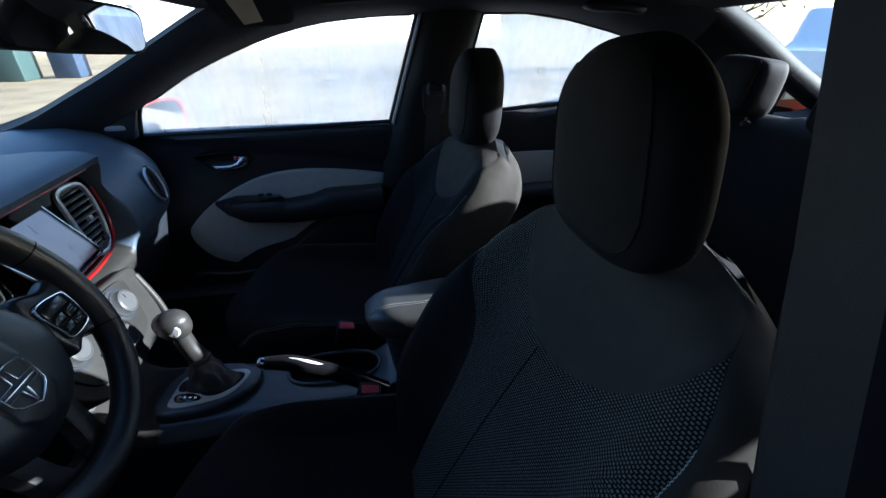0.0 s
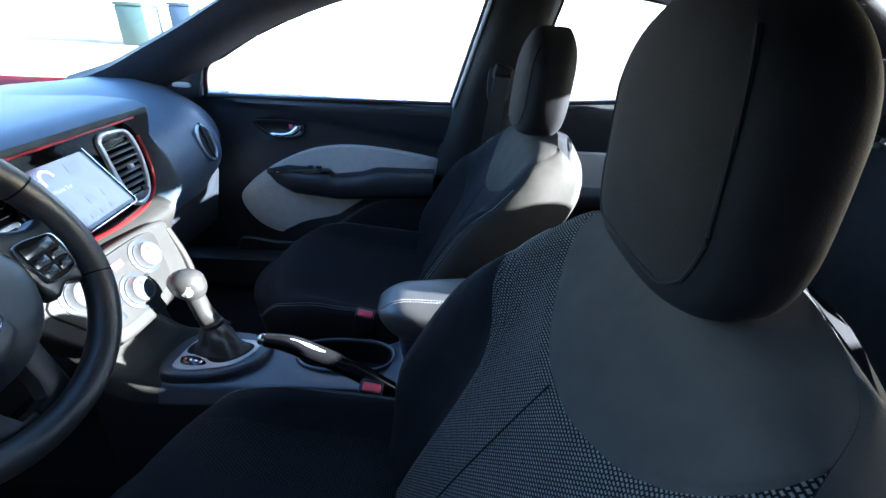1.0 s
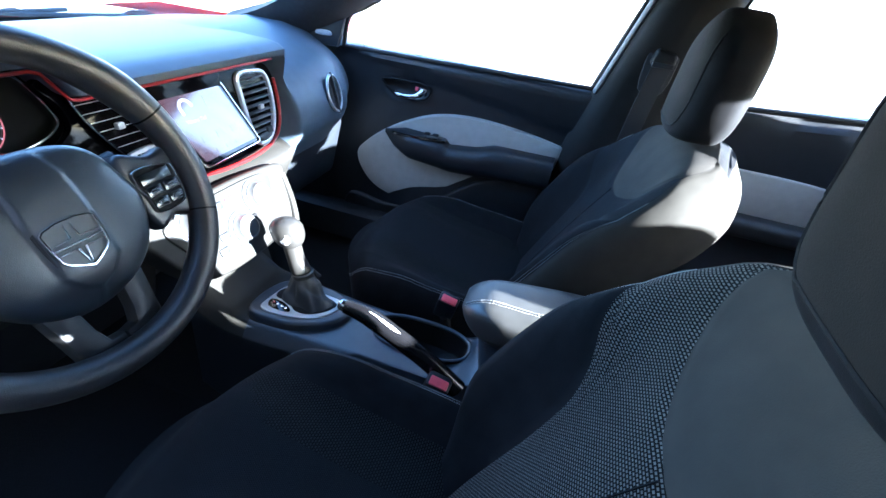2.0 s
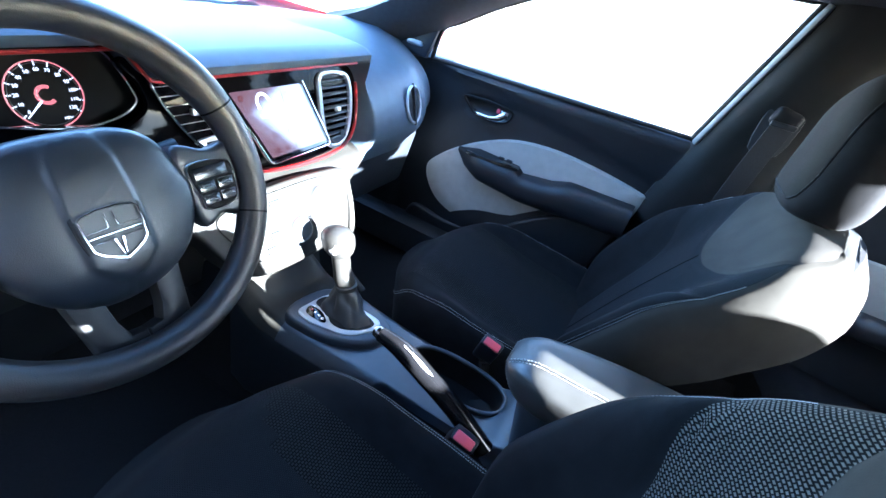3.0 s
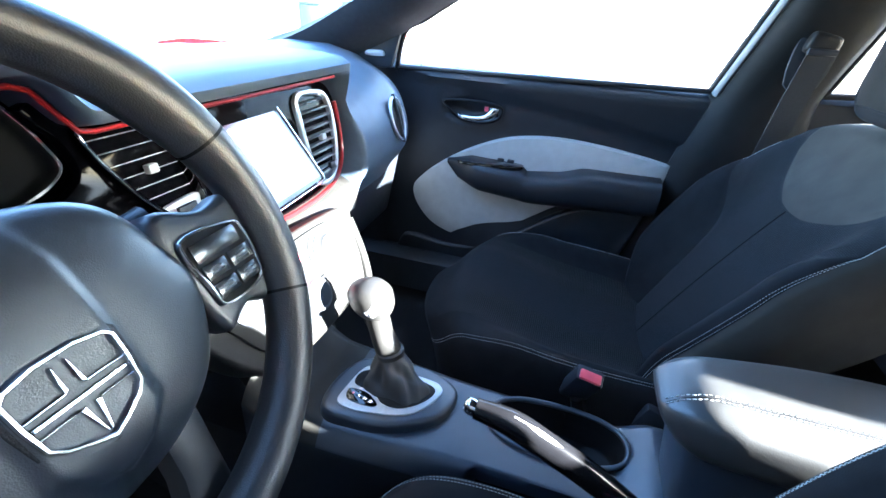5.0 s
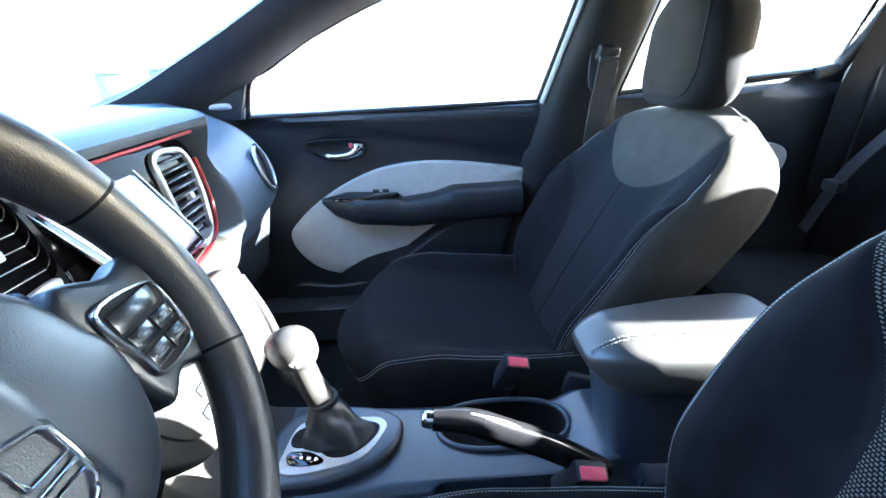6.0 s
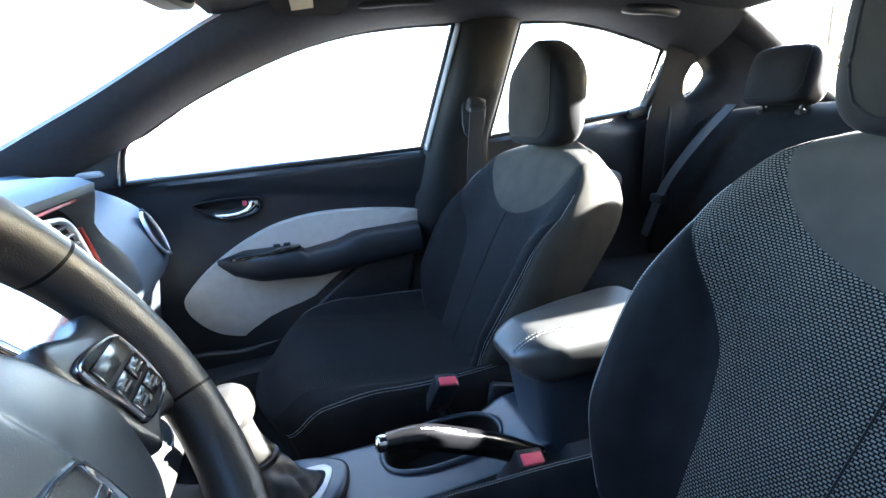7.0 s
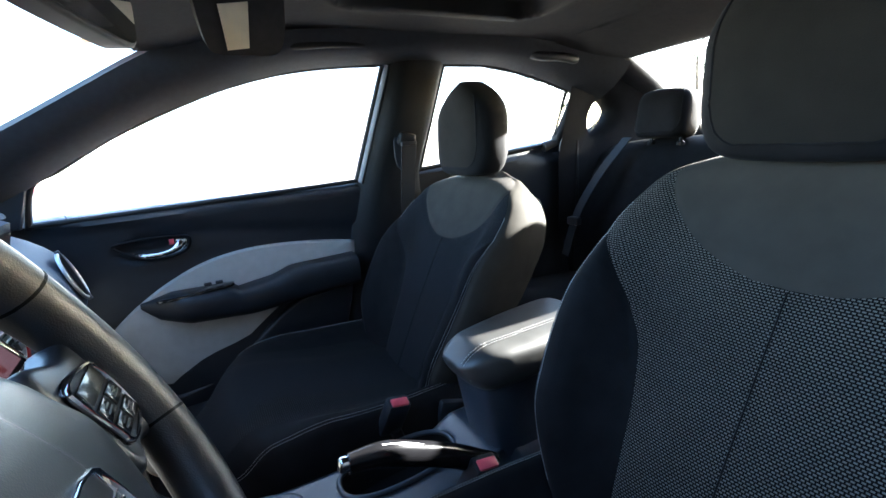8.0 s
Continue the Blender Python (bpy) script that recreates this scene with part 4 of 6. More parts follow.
def front_seat(yc, xc, label, rake=27.0, lift=0.0, head=0.0, seat_x=0.0, driver=False):
    seat = thing("car_seat", (xc, yc, 0.29), label, "car seat", "front seats")
    cushion(seat, Matrix.Translation((xc - 0.27 + seat_x, yc, 0.365 + lift * 0.6)) @ Matrix.Rotation(radians(-3), 4, "Y"))
    base = Matrix.Translation((xc + 0.175, yc, 0.47 + lift)) @ Matrix.Rotation(radians(rake), 4, "Y")
    seat_back(seat, base, M_MESH if driver else M_FINEMESH)
    headrest(seat, Matrix.Translation((xc + (0.405 if driver else 0.426), yc + (0.030 if driver else 0.0), 1.070 + lift + head)) @ Matrix.Rotation(radians(-6 if driver else 1), 4, "Y"), lambda s: base @ Vector((0.020, s * 0.055 + (0.030 if driver else 0.0), 0.575)), M_HEAD, 0.86 if driver else 1.06, 1.10 if driver else 1.0, peak=0.030 if driver else 0.050)
    part("base", shift(join(box((0.42, 0.40, 0.05), (xc - 0.02, yc, 0.335 + lift / 2), 0.012), box((0.46, 0.03, 0.03), (xc, yc - 0.18, 0.30), 0.006), box((0.46, 0.03, 0.03), (xc, yc + 0.18, 0.30), 0.006)), seat), M_DARK, seat)
    for s in (-1, 1):
        part("recliner_cover", shift(box((0.10, 0.02, 0.14), (xc + 0.18, yc + s * 0.245, 0.45), 0.008, turn=Matrix.Rotation(radians(20), 4, "Y")), seat), M_PLASTIC, seat)
    return seat


PASS_Y, DRIVE_Y = 0.385, -0.360
front_seat(PASS_Y, 0.0, "black cloth front passenger seat with slate shoulder patch and white stitching")
front_seat(DRIVE_Y, 0.0, "black cloth driver's seat with dotted mesh and white stitching", lift=0.064, head=-0.018, seat_x=0.03, driver=True)


# ---- rear bench ----
def rear_bench():
    seat = thing("rear_seat", (1.0, MID, 0.30), "dark cloth rear bench seat with a raked back", "car seat")
    rows = []
    for i in range(15):
        t = i / 14
        row = []
        for j in range(33):
            u = j / 32 * 2 - 1
            scal = 0.010 * math.cos(u * math.pi * 3)
            row.append((lerp(0.62, 1.12, t), MID + 0.66 * u, 0.55 - 0.04 * t + scal - 0.05 * (1 - sstep(0, 0.15, t)) ** 2 - 0.03 * abs(u) ** 6))
        rows.append(row)
    bm = surface(rows)
    low = [(x + 0.03, y, 0.33) for x, y, z in rows[0]]
    part("seat_cushion", shift(join(bm, surface([low, rows[0]])), seat), M_BOLSTER, seat)
    rows = []
    for i in range(17):
        t = i / 16
        row = []
        for j in range(33):
            u = j / 32 * 2 - 1
            bulge = 0.030 * math.sin(math.pi * min(1, t * 1.05)) + 0.012 * math.cos(u * math.pi * 3) + 0.05 * sstep(0.9, 1, t) ** 2 * -1
            # the top is raised in the middle to stop low sun reaching the console
            row.append((lerp(1.06, 1.235, t) - bulge, MID + 0.64 * u, lerp(0.48, 0.996 + 0.014 * sstep(0.40, 0.30, abs(u)), t) - 0.03 * abs(u) ** 4))
        rows.append(row)
    rows.append([(x + 0.06, y, z - 0.005) for x, y, z in rows[-1]])
    part("backrest", shift(surface(rows), seat), M_BOLSTER, seat)
    m = Matrix.Translation((1.235, 0.385, 1.072)) @ Matrix.Rotation(radians(8), 4, "Y") @ Matrix.Diagonal((0.9, 1.0, 0.70, 1))
    headrest(seat, m, None, M_BOLSTER, 1.3, 0.88, square=True)
    # unseen centre headrest, added to cast its shadow forward
    headrest(seat, Matrix.Translation((1.245, 0.037, 1.055)) @ Matrix.Rotation(radians(8), 4, "Y") @ Matrix.Diagonal((0.85, 1.0, 0.58, 1)), None, M_BOLSTER)


rear_bench()

# ---- dashboard ----
def dash_front(y):
    """Profile of the dashboard at y: from the windscreen's foot over the top, down the face and under."""
    p = sstep(0.286, 0.322, y)                                  # 1 on the passenger's bulge
    end = sstep(0.50, 0.70, y)                                # falls off to the door
    k = sstep(-0.16, -0.20, y) * sstep(-0.56, -0.50, y)       # hood over the dials
    top = 1.000 + 0.045 * k - 0.020 * p - 0.012 * end
    pts_c = [(-1.10, 0.945), (-0.95, 0.975), (-0.80, 0.992 + 0.01 * k), (-0.66, top - 0.004), (-0.55, top + 0.002), (-0.480, top), (-0.450, top - 0.004), (-0.434, top - 0.014), (-0.437, top - 0.026),
             (-0.462, top - 0.031), (-0.530 - 0.03 * k, top - 0.035), (-0.530 - 0.03 * k, 0.90), (-0.520, 0.785 + 0.05 * k), (-0.508, 0.768 + 0.05 * k), (-0.466, 0.758 + 0.05 * k), (-0.447, 0.752 + 0.05 * k), (-0.437, 0.742 + 0.04 * k),
             (-0.438, 0.728), (-0.452, 0.70), (-0.48, 0.62), (-0.60, 0.56)]
    pts_p = [(-1.10 + 0.2 * end, 0.945), (-0.95 + 0.1 * end, 0.97), (-0.80, 0.985), (-0.68, 0.985), (-0.605, 0.973), (-0.552, 0.957), (-0.514, 0.940), (-0.488, 0.923), (-0.468, 0.906),
             (-0.454, 0.890), (-0.443, 0.873), (-0.435, 0.856), (-0.429, 0.838), (-0.426, 0.820), (-0.425, 0.803), (-0.427, 0.788), (-0.432, 0.774),
             (-0.442, 0.758), (-0.462, 0.735), (-0.51, 0.66), (-0.62, 0.56)]
    out = []
    for (xc, zc), (xp, zp) in zip(pts_c, pts_p):
        x, z = lerp(xc, xp, p), lerp(zc, zp, p)
        front = sstep(-0.75, -0.5, x)
        x -= 0.07 * end ** 1.5 * front
        z = lerp(z, 0.86 + (z - 0.86) * 0.85 + 0.004, end * front)
        if y < -0.5:
            x -= 0.05 * sstep(-0.5, -0.72, y)
        out.append((x, y, z))
    return out


dash = thing("dashboard", (-0.6, MID, 0.5), "black soft-touch dashboard with a gloss black red-edged centre panel", "dashboard")


def dpart(name, bm, m, label="", parent=None, sharp=40):
    return part(name, shift(bm, dash), m, parent or dash, label, sharp)


ys = [-0.69 + 1.385 * k / 320 for k in range(321)]
dpart("dash_pad", surface([dash_front(y) for y in ys], mat=lambda i, j: 1 if j >= 12 and ys[i] < 0.296 else 0), [M_PAD, M_STACK], "matt black moulded dash top, tinted with sky blue, over a grey lower lip", sharp=70)

FACE = Matrix(((0, 0, 1, 0), (1, 0, 0, 0), (0, 1, 0, 0), (0, 0, 0, 1)))     # own xy becomes y and z; own z points to the rear


def face(x, tilt=8.0, z0=0.87):
    """A frame on the dash face at depth x: own x runs across, own y up, own z out of it, leaning by tilt."""
    return Matrix.Translation((x, 0, z0)) @ Matrix.Rotation(radians(-tilt), 4, "Y") @ FACE @ Matrix.Translation((0, -z0, 0))


# gloss panel from the dials to the right-hand vent, with its red edge
panel_line = [(-0.186, 0.988), (-0.10, 0.989), (0.0, 0.986), (0.10, 0.977), (0.19, 0.966), (0.262, 0.953), (0.289, 0.922), (0.291, 0.87), (0.281, 0.822), (0.253, 0.792), (0.20, 0.778),
              (0.13, 0.775), (0.05, 0.781), (-0.04, 0.800), (-0.12, 0.835), (-0.17, 0.855), (-0.215, 0.868), (-0.222, 0.892), (-0.185, 0.908), (-0.166, 0.925), (-0.170, 0.955)]
PANEL = smooth_poly(panel_line, 6)
dpart("centre_panel", prism(PANEL, 0.014, 0.0015, 2, face(-0.482)), M_PANEL, "gloss black centre panel")
dpart("red_edge", join(tube([Vector(dash_front(y)[9]) + Vector((0.004, 0, -0.005)) for y in (lerp(-0.50, 0.270, q / 60) for q in range(61))], 0.0026, 8),
                       tube(spline([face(-0.466) @ Vector((y, z - 0.003, 0.0)) for y, z in panel_line[6:15]], 6), 0.0040, 8)), M_RED, "thin red accent line")

# screen
SCR = face(-0.458, 25.0, 0.88)
screen_poly = [(-0.050, 0.958), (0.125, 0.952), (0.160, 0.812), (0.008, 0.806)]
scr_round = []
for a in range(4):
    p, q, r = Vector(screen_poly[a - 1]), Vector(screen_poly[a]), Vector(screen_poly[(a + 1) % 4])
    for t in range(5):
        u = t / 4
        b0, b2 = q + (p - q).normalized() * 0.012, q + (r - q).normalized() * 0.012
        v = b0.lerp(q, u).lerp(q.lerp(b2, u), u)
        scr_round.append((v.x, v.y))
screen = dpart("touch_screen", prism(scr_round, 0.004, 0.001, 1, SCR), M_GLOSS, "large touch screen showing a dim red menu")
dpart("screen_frame", ring([(x + (x - 0.06) * 0.06, z + (z - 0.88) * 0.06) for x, z in scr_round], 0.0032, 0.006, SCR), M_CHROME, "thin bright screen surround", screen)


def screen_at(u, v):
    a, b, c, d = (Vector(p) for p in screen_poly)
    return a.lerp(b, u).lerp(d.lerp(c, u), v)


M_SCREEN = glow("lit_screen", (0.020, 0.010, 0.011), 0.45)
M_SCREENRED = glow("lit_red", (0.050, 0.012, 0.012), 0.6)
M_MENURED = glow("dim_menu_red", (0.050, 0.012, 0.012), 0.12)
M_SCREENWHITE = glow("lit_white", (0.085, 0.085, 0.09), 0.8)
for mm in (M_SCREEN, M_MENURED):
    mm.node_tree.nodes["Principled BSDF"].inputs["Roughness"].default_value = 0.12
    mm.node_tree.nodes["Principled BSDF"].inputs["Specular IOR Level"].default_value = 1.0
    mm.node_tree.nodes["Principled BSDF"].inputs["Coat Weight"].default_value = 1.0
    mm.node_tree.nodes["Principled BSDF"].inputs["Coat IOR"].default_value = 1.8
    mm.node_tree.nodes["Principled BSDF"].inputs["Coat Roughness"].default_value = 0.08
glow_poly = [screen_at(*q) for q in ((0.04, 0.05), (0.96, 0.05), (0.96, 0.95), (0.04, 0.95))]
dpart("display", prism([(p.x, p.y) for p in glow_poly], 0.0004, 0, 1, SCR @ Matrix.Translation((0, 0, 0.0042))), M_SCREEN, "dim dark red menu picture", screen)
LIT = SCR @ Matrix.Translation((0, 0, 0.0049))


def on_screen(text, u, v, size, m):
    p = screen_at(u, v)
    ob = words(text, size, Matrix.Translation(-Vector(dash.location)) @ LIT @ Matrix.Translation((p.x, p.y, 0)), m, screen, 0.0001)
    return ob


on_screen("Where To?", 0.36, 0.47, 0.0100, M_SCREENWHITE)
on_screen("11:05", 0.52, 0.10, 0.010, M_SCREENWHITE)
arrow = spline([(-0.012, -0.012, 0), (-0.013, 0.004, 0), (-0.004, 0.013, 0), (0.008, 0.010, 0), (0.013, 0.0, 0)], 5)
p = screen_at(0.36, 0.30)
dpart("arrow_icon", tube([LIT @ (Vector((p.x, p.y, 0)) + q) for q in arrow], 0.0028, 6), M_SCREENWHITE, "", screen)
for u, v, w, h, mm in ((0.72, 0.28, 0.030, 0.020, M_MENURED), (0.14, 0.10, 0.022, 0.0025, M_SCREENWHITE), (0.80, 0.10, 0.018, 0.0025, M_SCREENWHITE), (0.12, 0.24, 0.010, 0.010, M_MENURED),
                    (0.28, 0.70, 0.016, 0.013, M_MENURED), (0.52, 0.70, 0.018, 0.014, M_MENURED), (0.76, 0.70, 0.016, 0.012, M_MENURED),
                    (0.16, 0.88, 0.012, 0.009, M_MENURED), (0.33, 0.88, 0.012, 0.009, M_MENURED), (0.50, 0.88, 0.012, 0.009, M_MENURED), (0.67, 0.88, 0.012, 0.009, M_MENURED)):
    p = screen_at(u, v)
    dpart("icon", box((w, h, 0.0003), (0, 0, 0), turn=None), mm, "", screen).matrix_basis = Matrix.Translation(-Vector(dash.location)) @ LIT @ Matrix.Translation((p.x, p.y, 0)) @ Matrix.Translation(Vector(dash.location))


def plate_with_hole(outer, inner, depth, m):
    """A flat rim between two loops of equal count, with depth and softened edges."""
    loops = [(outer, -0.004, 1.0), (outer, depth * 0.7, 1.0), (outer, depth, 0.97), (inner, depth, 1.04), (inner, depth * 0.7, 1.0), (inner, -0.004, 1.0)]
    rows = []
    for line, z, sc in loops:
        cx, cy = sum(p[0] for p in line) / len(line), sum(p[1] for p in line) / len(line)
        rows.append([m @ Vector((cx + (px - cx) * sc, cy + (py - cy) * sc, z)) for px, py in line])
    return surface(rows, closed=True)


def vent(outline, x, slats, frame_mat, label, tilt=8.0, wide=0.010, outer=None, slat_mat=None, thick=0.0022, deep=0.012):
    """An air vent: frame, dark throat, slats cut to the outline, and a small tab."""
    f = face(x, tilt)
    v = dpart("air_vent", plate_with_hole(outer, outline, 0.006, f) if outer else ring(outline, wide, 0.014, f), frame_mat, label)
    dpart("throat", prism(outline, 0.002, 0, 1, f @ Matrix.Translation((0, 0, -0.010))), M_DARK, "", v)
    zs = [z for _, z in outline]
    lo, hi = min(zs) + wide, max(zs) - wide
    for k in range(slats):
        z = lerp(lo, hi, (k + 0.5) / slats)
        cross = []
        for (x0, z0), (x1, z1) in zip(outline, outline[1:] + outline[:1]):
            if (z0 - z) * (z1 - z) < 0:
                cross.append(lerp(x0, x1, (z - z0) / (z1 - z0)))
        if len(cross) < 2:
            continue
        a, b = min(cross) + wide * 0.6, max(cross) - wide * 0.6
        if b - a > 0.008:
            dpart("slat", join(box((b - a, thick, deep), (0, 0, 0), thick * 0.36, 1)), slat_mat or M_PLASTIC, "", v).matrix_basis = (
                Matrix.Translation(-Vector(dash.location)) @ f @ Matrix.Translation(((a + b) / 2, z, -0.001)) @ Matrix.Rotation(radians(18), 4, "X") @ Matrix.Translation(Vector(dash.location)))
    cx, cz = sum(p[0] for p in outline) / len(outline), sum(p[1] for p in outline) / len(outline)
    dpart("tab", box((0.012, 0.010, 0.010), (0, 0, 0), 0.002), M_SILVER, "", v).matrix_basis = Matrix.Translation(-Vector(dash.location)) @ f @ Matrix.Translation((cx, cz, 0.006)) @ Matrix.Translation(Vector(dash.location))
    return v


def grown(line, d):
    """The closed line moved outwards by d."""
    out = []
    for k, q in enumerate(line):
        a, b = Vector(line[k - 1]), Vector(line[(k + 1) % len(line)])
        t = (b - a).normalized()
        out.append((q[0] - t.y * d, q[1] + t.x * d))
    return out


side_line = smooth_poly([(0.180, 0.938), (0.222, 0.939), (0.252, 0.931), (0.262, 0.905), (0.262, 0.865), (0.254, 0.830), (0.240, 0.806), (0.216, 0.795), (0.194, 0.806), (0.183, 0.850), (0.178, 0.905)], 5)
side_vent = vent(side_line, -0.466, 10, M_TRIM, "black slatted air vent in a bright satin silver surround", wide=0.003, slat_mat=M_DASH, thick=0.0042, outer=grown(side_line, 0.0095))
dpart("wheel_plate", prism(smooth_poly([(0.196, 0.812), (0.244, 0.814), (0.236, 0.803), (0.216, 0.797), (0.200, 0.803)], 4), 0.006, 0.002, 2, face(-0.463)), M_DASH, "dark thumb wheel plate", side_vent)
corner_line = [(-0.160, 0.969), (-0.157, 0.942), (-0.134, 0.897), (-0.109, 0.863), (-0.086, 0.845), (-0.061, 0.842), (-0.053, 0.858), (-0.060, 0.905), (-0.072, 0.955), (-0.095, 0.972), (-0.130, 0.976)]
corner = vent(smooth_poly(corner_line, 5), -0.468, 9, M_GLOSS, "black slatted corner air vent with bright slat edges", wide=0.003, slat_mat=M_SILVER, thick=0.0012, deep=0.003)
dpart("vent_trim", tube([face(-0.454) @ Vector((*q, 0.0)) for q in smooth_poly(corner_line, 5)[0:33]], 0.0016, 8), M_CHROME, "thin bright trim line", corner)
dpart("wheel_plate", prism(smooth_poly([(-0.108, 0.866), (-0.100, 0.855), (-0.086, 0.848), (-0.062, 0.845), (-0.057, 0.858), (-0.060, 0.870)], 4), 0.006, 0.002, 2, face(-0.466)), M_SILVER, "grey thumb wheel plate", corner)
for (cy, cz, w) in ((0.232, 0.818, 0.016), (-0.080, 0.857, 0.026)):
    dpart("vent_wheel", prism([(cy - w / 2, cz - 0.006), (cy + w / 2, cz - 0.006), (cy + w / 2, cz + 0.006), (cy - w / 2, cz + 0.006)], 0.006, 0.002, 2, face(-0.461)), M_PLASTIC, "small thumb wheel")

# outer vent at the passenger's end
OV = Matrix.Translation((-0.4325, 0.492, 0.852)) @ Matrix.Rotation(radians(2), 4, "Z") @ Matrix.Rotation(radians(-16), 4, "Y") @ FACE
ov = dpart("air_vent", ring([(0.036 * math.cos(a), 0.050 * math.sin(a)) for a in (2 * math.pi * k / 32 for k in range(32))], 0.0065, 0.0055,
     OV), M_TRIM, "oval end vent with a satin ring")
for k in range(-3, 4):
    dpart("slat", box((0.003, 0.060 * math.sqrt(1 - (k / 4.2) ** 2), 0.008), (OV @ Vector((0, 0.011 * k, 0.004))), 0.0006, 1, OV.to_3x3().to_4x4()), M_FRAME, "", ov)
dpart("throat", lathe([(0.03, 0), (0.03, 0.002)], 20, OV @ Matrix.Translation((0, 0, -0.001)) @ Matrix.Diagonal((1.1, 1.55, 1, 1))), M_DARK, "", ov)

# glovebox, under the bulge
gb = dpart("glovebox", box((0.05, 0.36, 0.20), (-0.520, 0.45, 0.655), 0.02, 3, Matrix.Rotation(radians(12), 4, "Y")), M_PLASTIC, "dark grained glovebox lid")
dpart("latch", box((0.012, 0.07, 0.022), (-0.492, 0.45, 0.715), 0.004), M_DARK, "", gb)

# dials
CL = face(-0.500, 14.0, 0.96)
cluster_line = [(-0.172, 0.931), (-0.175, 0.948), (-0.183, 0.972), (-0.199, 0.997), (-0.238, 1.013), (-0.345, 1.022), (-0.452, 1.013), (-0.49, 0.99), (-0.51, 0.962), (-0.515, 0.935), (-0.47, 0.912), (-0.40, 0.918), (-0.345, 0.920), (-0.285, 0.908), (-0.245, 0.903), (-0.205, 0.909), (-0.182, 0.919)]
CPOLY = smooth_poly(cluster_line, 5)
cl = dpart("instrument_panel", prism(CPOLY, 0.003, 0, 1, CL @ Matrix.Translation((0, 0, -0.010))), M_MATTBLACK, "black instrument panel with a red-ringed speedometer")
dpart("cluster_ring", ring([(x, z) for x, z in CPOLY], 0.006, 0.014, CL @ Matrix.Translation((0, 0, -0.004))), M_CHROME, "bright oval surround", cl)
surround = [(x, z) for x, z in smooth_poly([(-0.12, 0.948), (-0.15, 1.005), (-0.24, 1.034), (-0.345, 1.045), (-0.45, 1.034), (-0.51, 1.0), (-0.525, 0.955), (-0.50, 0.90), (-0.42, 0.865), (-0.28, 0.86), (-0.14, 0.872)], 5)]
dpart("binnacle", prism(surround, 0.010, 0.003, 2, CL @ Matrix.Translation((0, 0, -0.022))), M_PANEL, "gloss black binnacle", cl)
SP = CL @ Matrix.Translation((-0.268, 0.948, -0.006)) @ Matrix.Diagonal((0.80, 0.80, 1, 1))
loc = Matrix.Translation(-Vector(dash.location))
for r0, r1, mm in ((0.0495, 0.0478, M_SCREENRED), (0.0455, 0.0445, M_PLASTIC)):
    dpart("dial_ring", lathe([(r1, 0), (r0, 0), (r0, 0.0012), (r1, 0.0012), (r1, 0)], 48, SP, False), mm, "", cl)
for k in range(13):
    a = radians(218 - k * 256 / 12)
    dpart("tick", box((0.0016, 0.006, 0.0004), (0, 0, 0)), M_SCREENWHITE, "", cl).matrix_basis = loc @ SP @ Matrix.Translation((0.0445 * math.cos(a), 0.0445 * math.sin(a), 0.0003)) @ Matrix.Rotation(a - math.pi / 2, 4, "Z") @ Matrix.Translation(Vector(dash.location))
    words(str(k * 10), 0.0074, loc @ SP @ Matrix.Translation((0.0360 * math.cos(a), 0.0360 * math.sin(a), 0.0003)), M_SCREENWHITE, cl, 0.0001, "numeral")
words("MPH", 0.006, loc @ SP @ Matrix.Translation((0.018, -0.037, 0.0003)), M_SCREENWHITE, cl, 0.0001, "numeral")
a = radians(222)
dpart("needle", tube([SP @ Vector((0.012 * math.cos(a), 0.012 * math.sin(a), 0.003)), SP @ Vector((0.044 * math.cos(a), 0.044 * math.sin(a), 0.003))], lambda t: 0.0012 - 0.0006 * t, 6), M_SCREENWHITE, "white needle", cl)
dpart("dial_mark", tube([SP @ Vector((0.012 * math.cos(b), 0.012 * math.sin(b), 0.001)) for b in (radians(q) for q in range(60, 330, 18))], 0.0022, 6), M_SCREENRED, "red glowing arc", cl)

# centre stack under the screen
M_DIAL = mat("dial_silver", (0.085, 0.086, 0.087), 0.36, 0.3, var=0.05, scale=300, rvar=0.05, spec=0.5)
M_HEATER = mat("heater_panel_plastic", (0.0215, 0.0207, 0.0187), 0.50, var=0.10, bump=0.1, bscale=1200, spec=0.3)
stack = thing("centre_stack", (-0.42, 0.03, 0.5), "grey plastic centre stack with heater dials", "control panel")
ST = Matrix.Translation((-0.378, 0.015, 0.68)) @ Matrix.Rotation(radians(-24), 4, "Y") @ FACE


def spart(name, bm, m, label="", parent=None):
    return part(name, shift(bm, stack), m, parent or stack, label)


spart("stack_body", prism(smooth_poly([(-0.185, 0.085), (-0.10, 0.096), (0.0, 0.100), (0.10, 0.096), (0.190, 0.082), (0.185, 0.04), (0.168, -0.02), (0.145, -0.06), (0.09, -0.062), (0.0, -0.062), (-0.07, -0.056), (-0.115, -0.040), (-0.148, 0.0), (-0.172, 0.05)]), 0.05, 0.022, 4, ST @ Matrix.Translation((0, 0, -0.05))), M_STACK, "grey moulded stack front")
ctl = spart("heater_panel", prism(smooth_poly([(-0.135, 0.082), (0.0, 0.090), (0.125, 0.080), (0.118, 0.03), (0.09, -0.022), (0.0, -0.035), (-0.09, -0.022), (-0.128, 0.03)]), 0.006, 0.002, 2, ST), M_HEATER, "dark grey heater control panel")
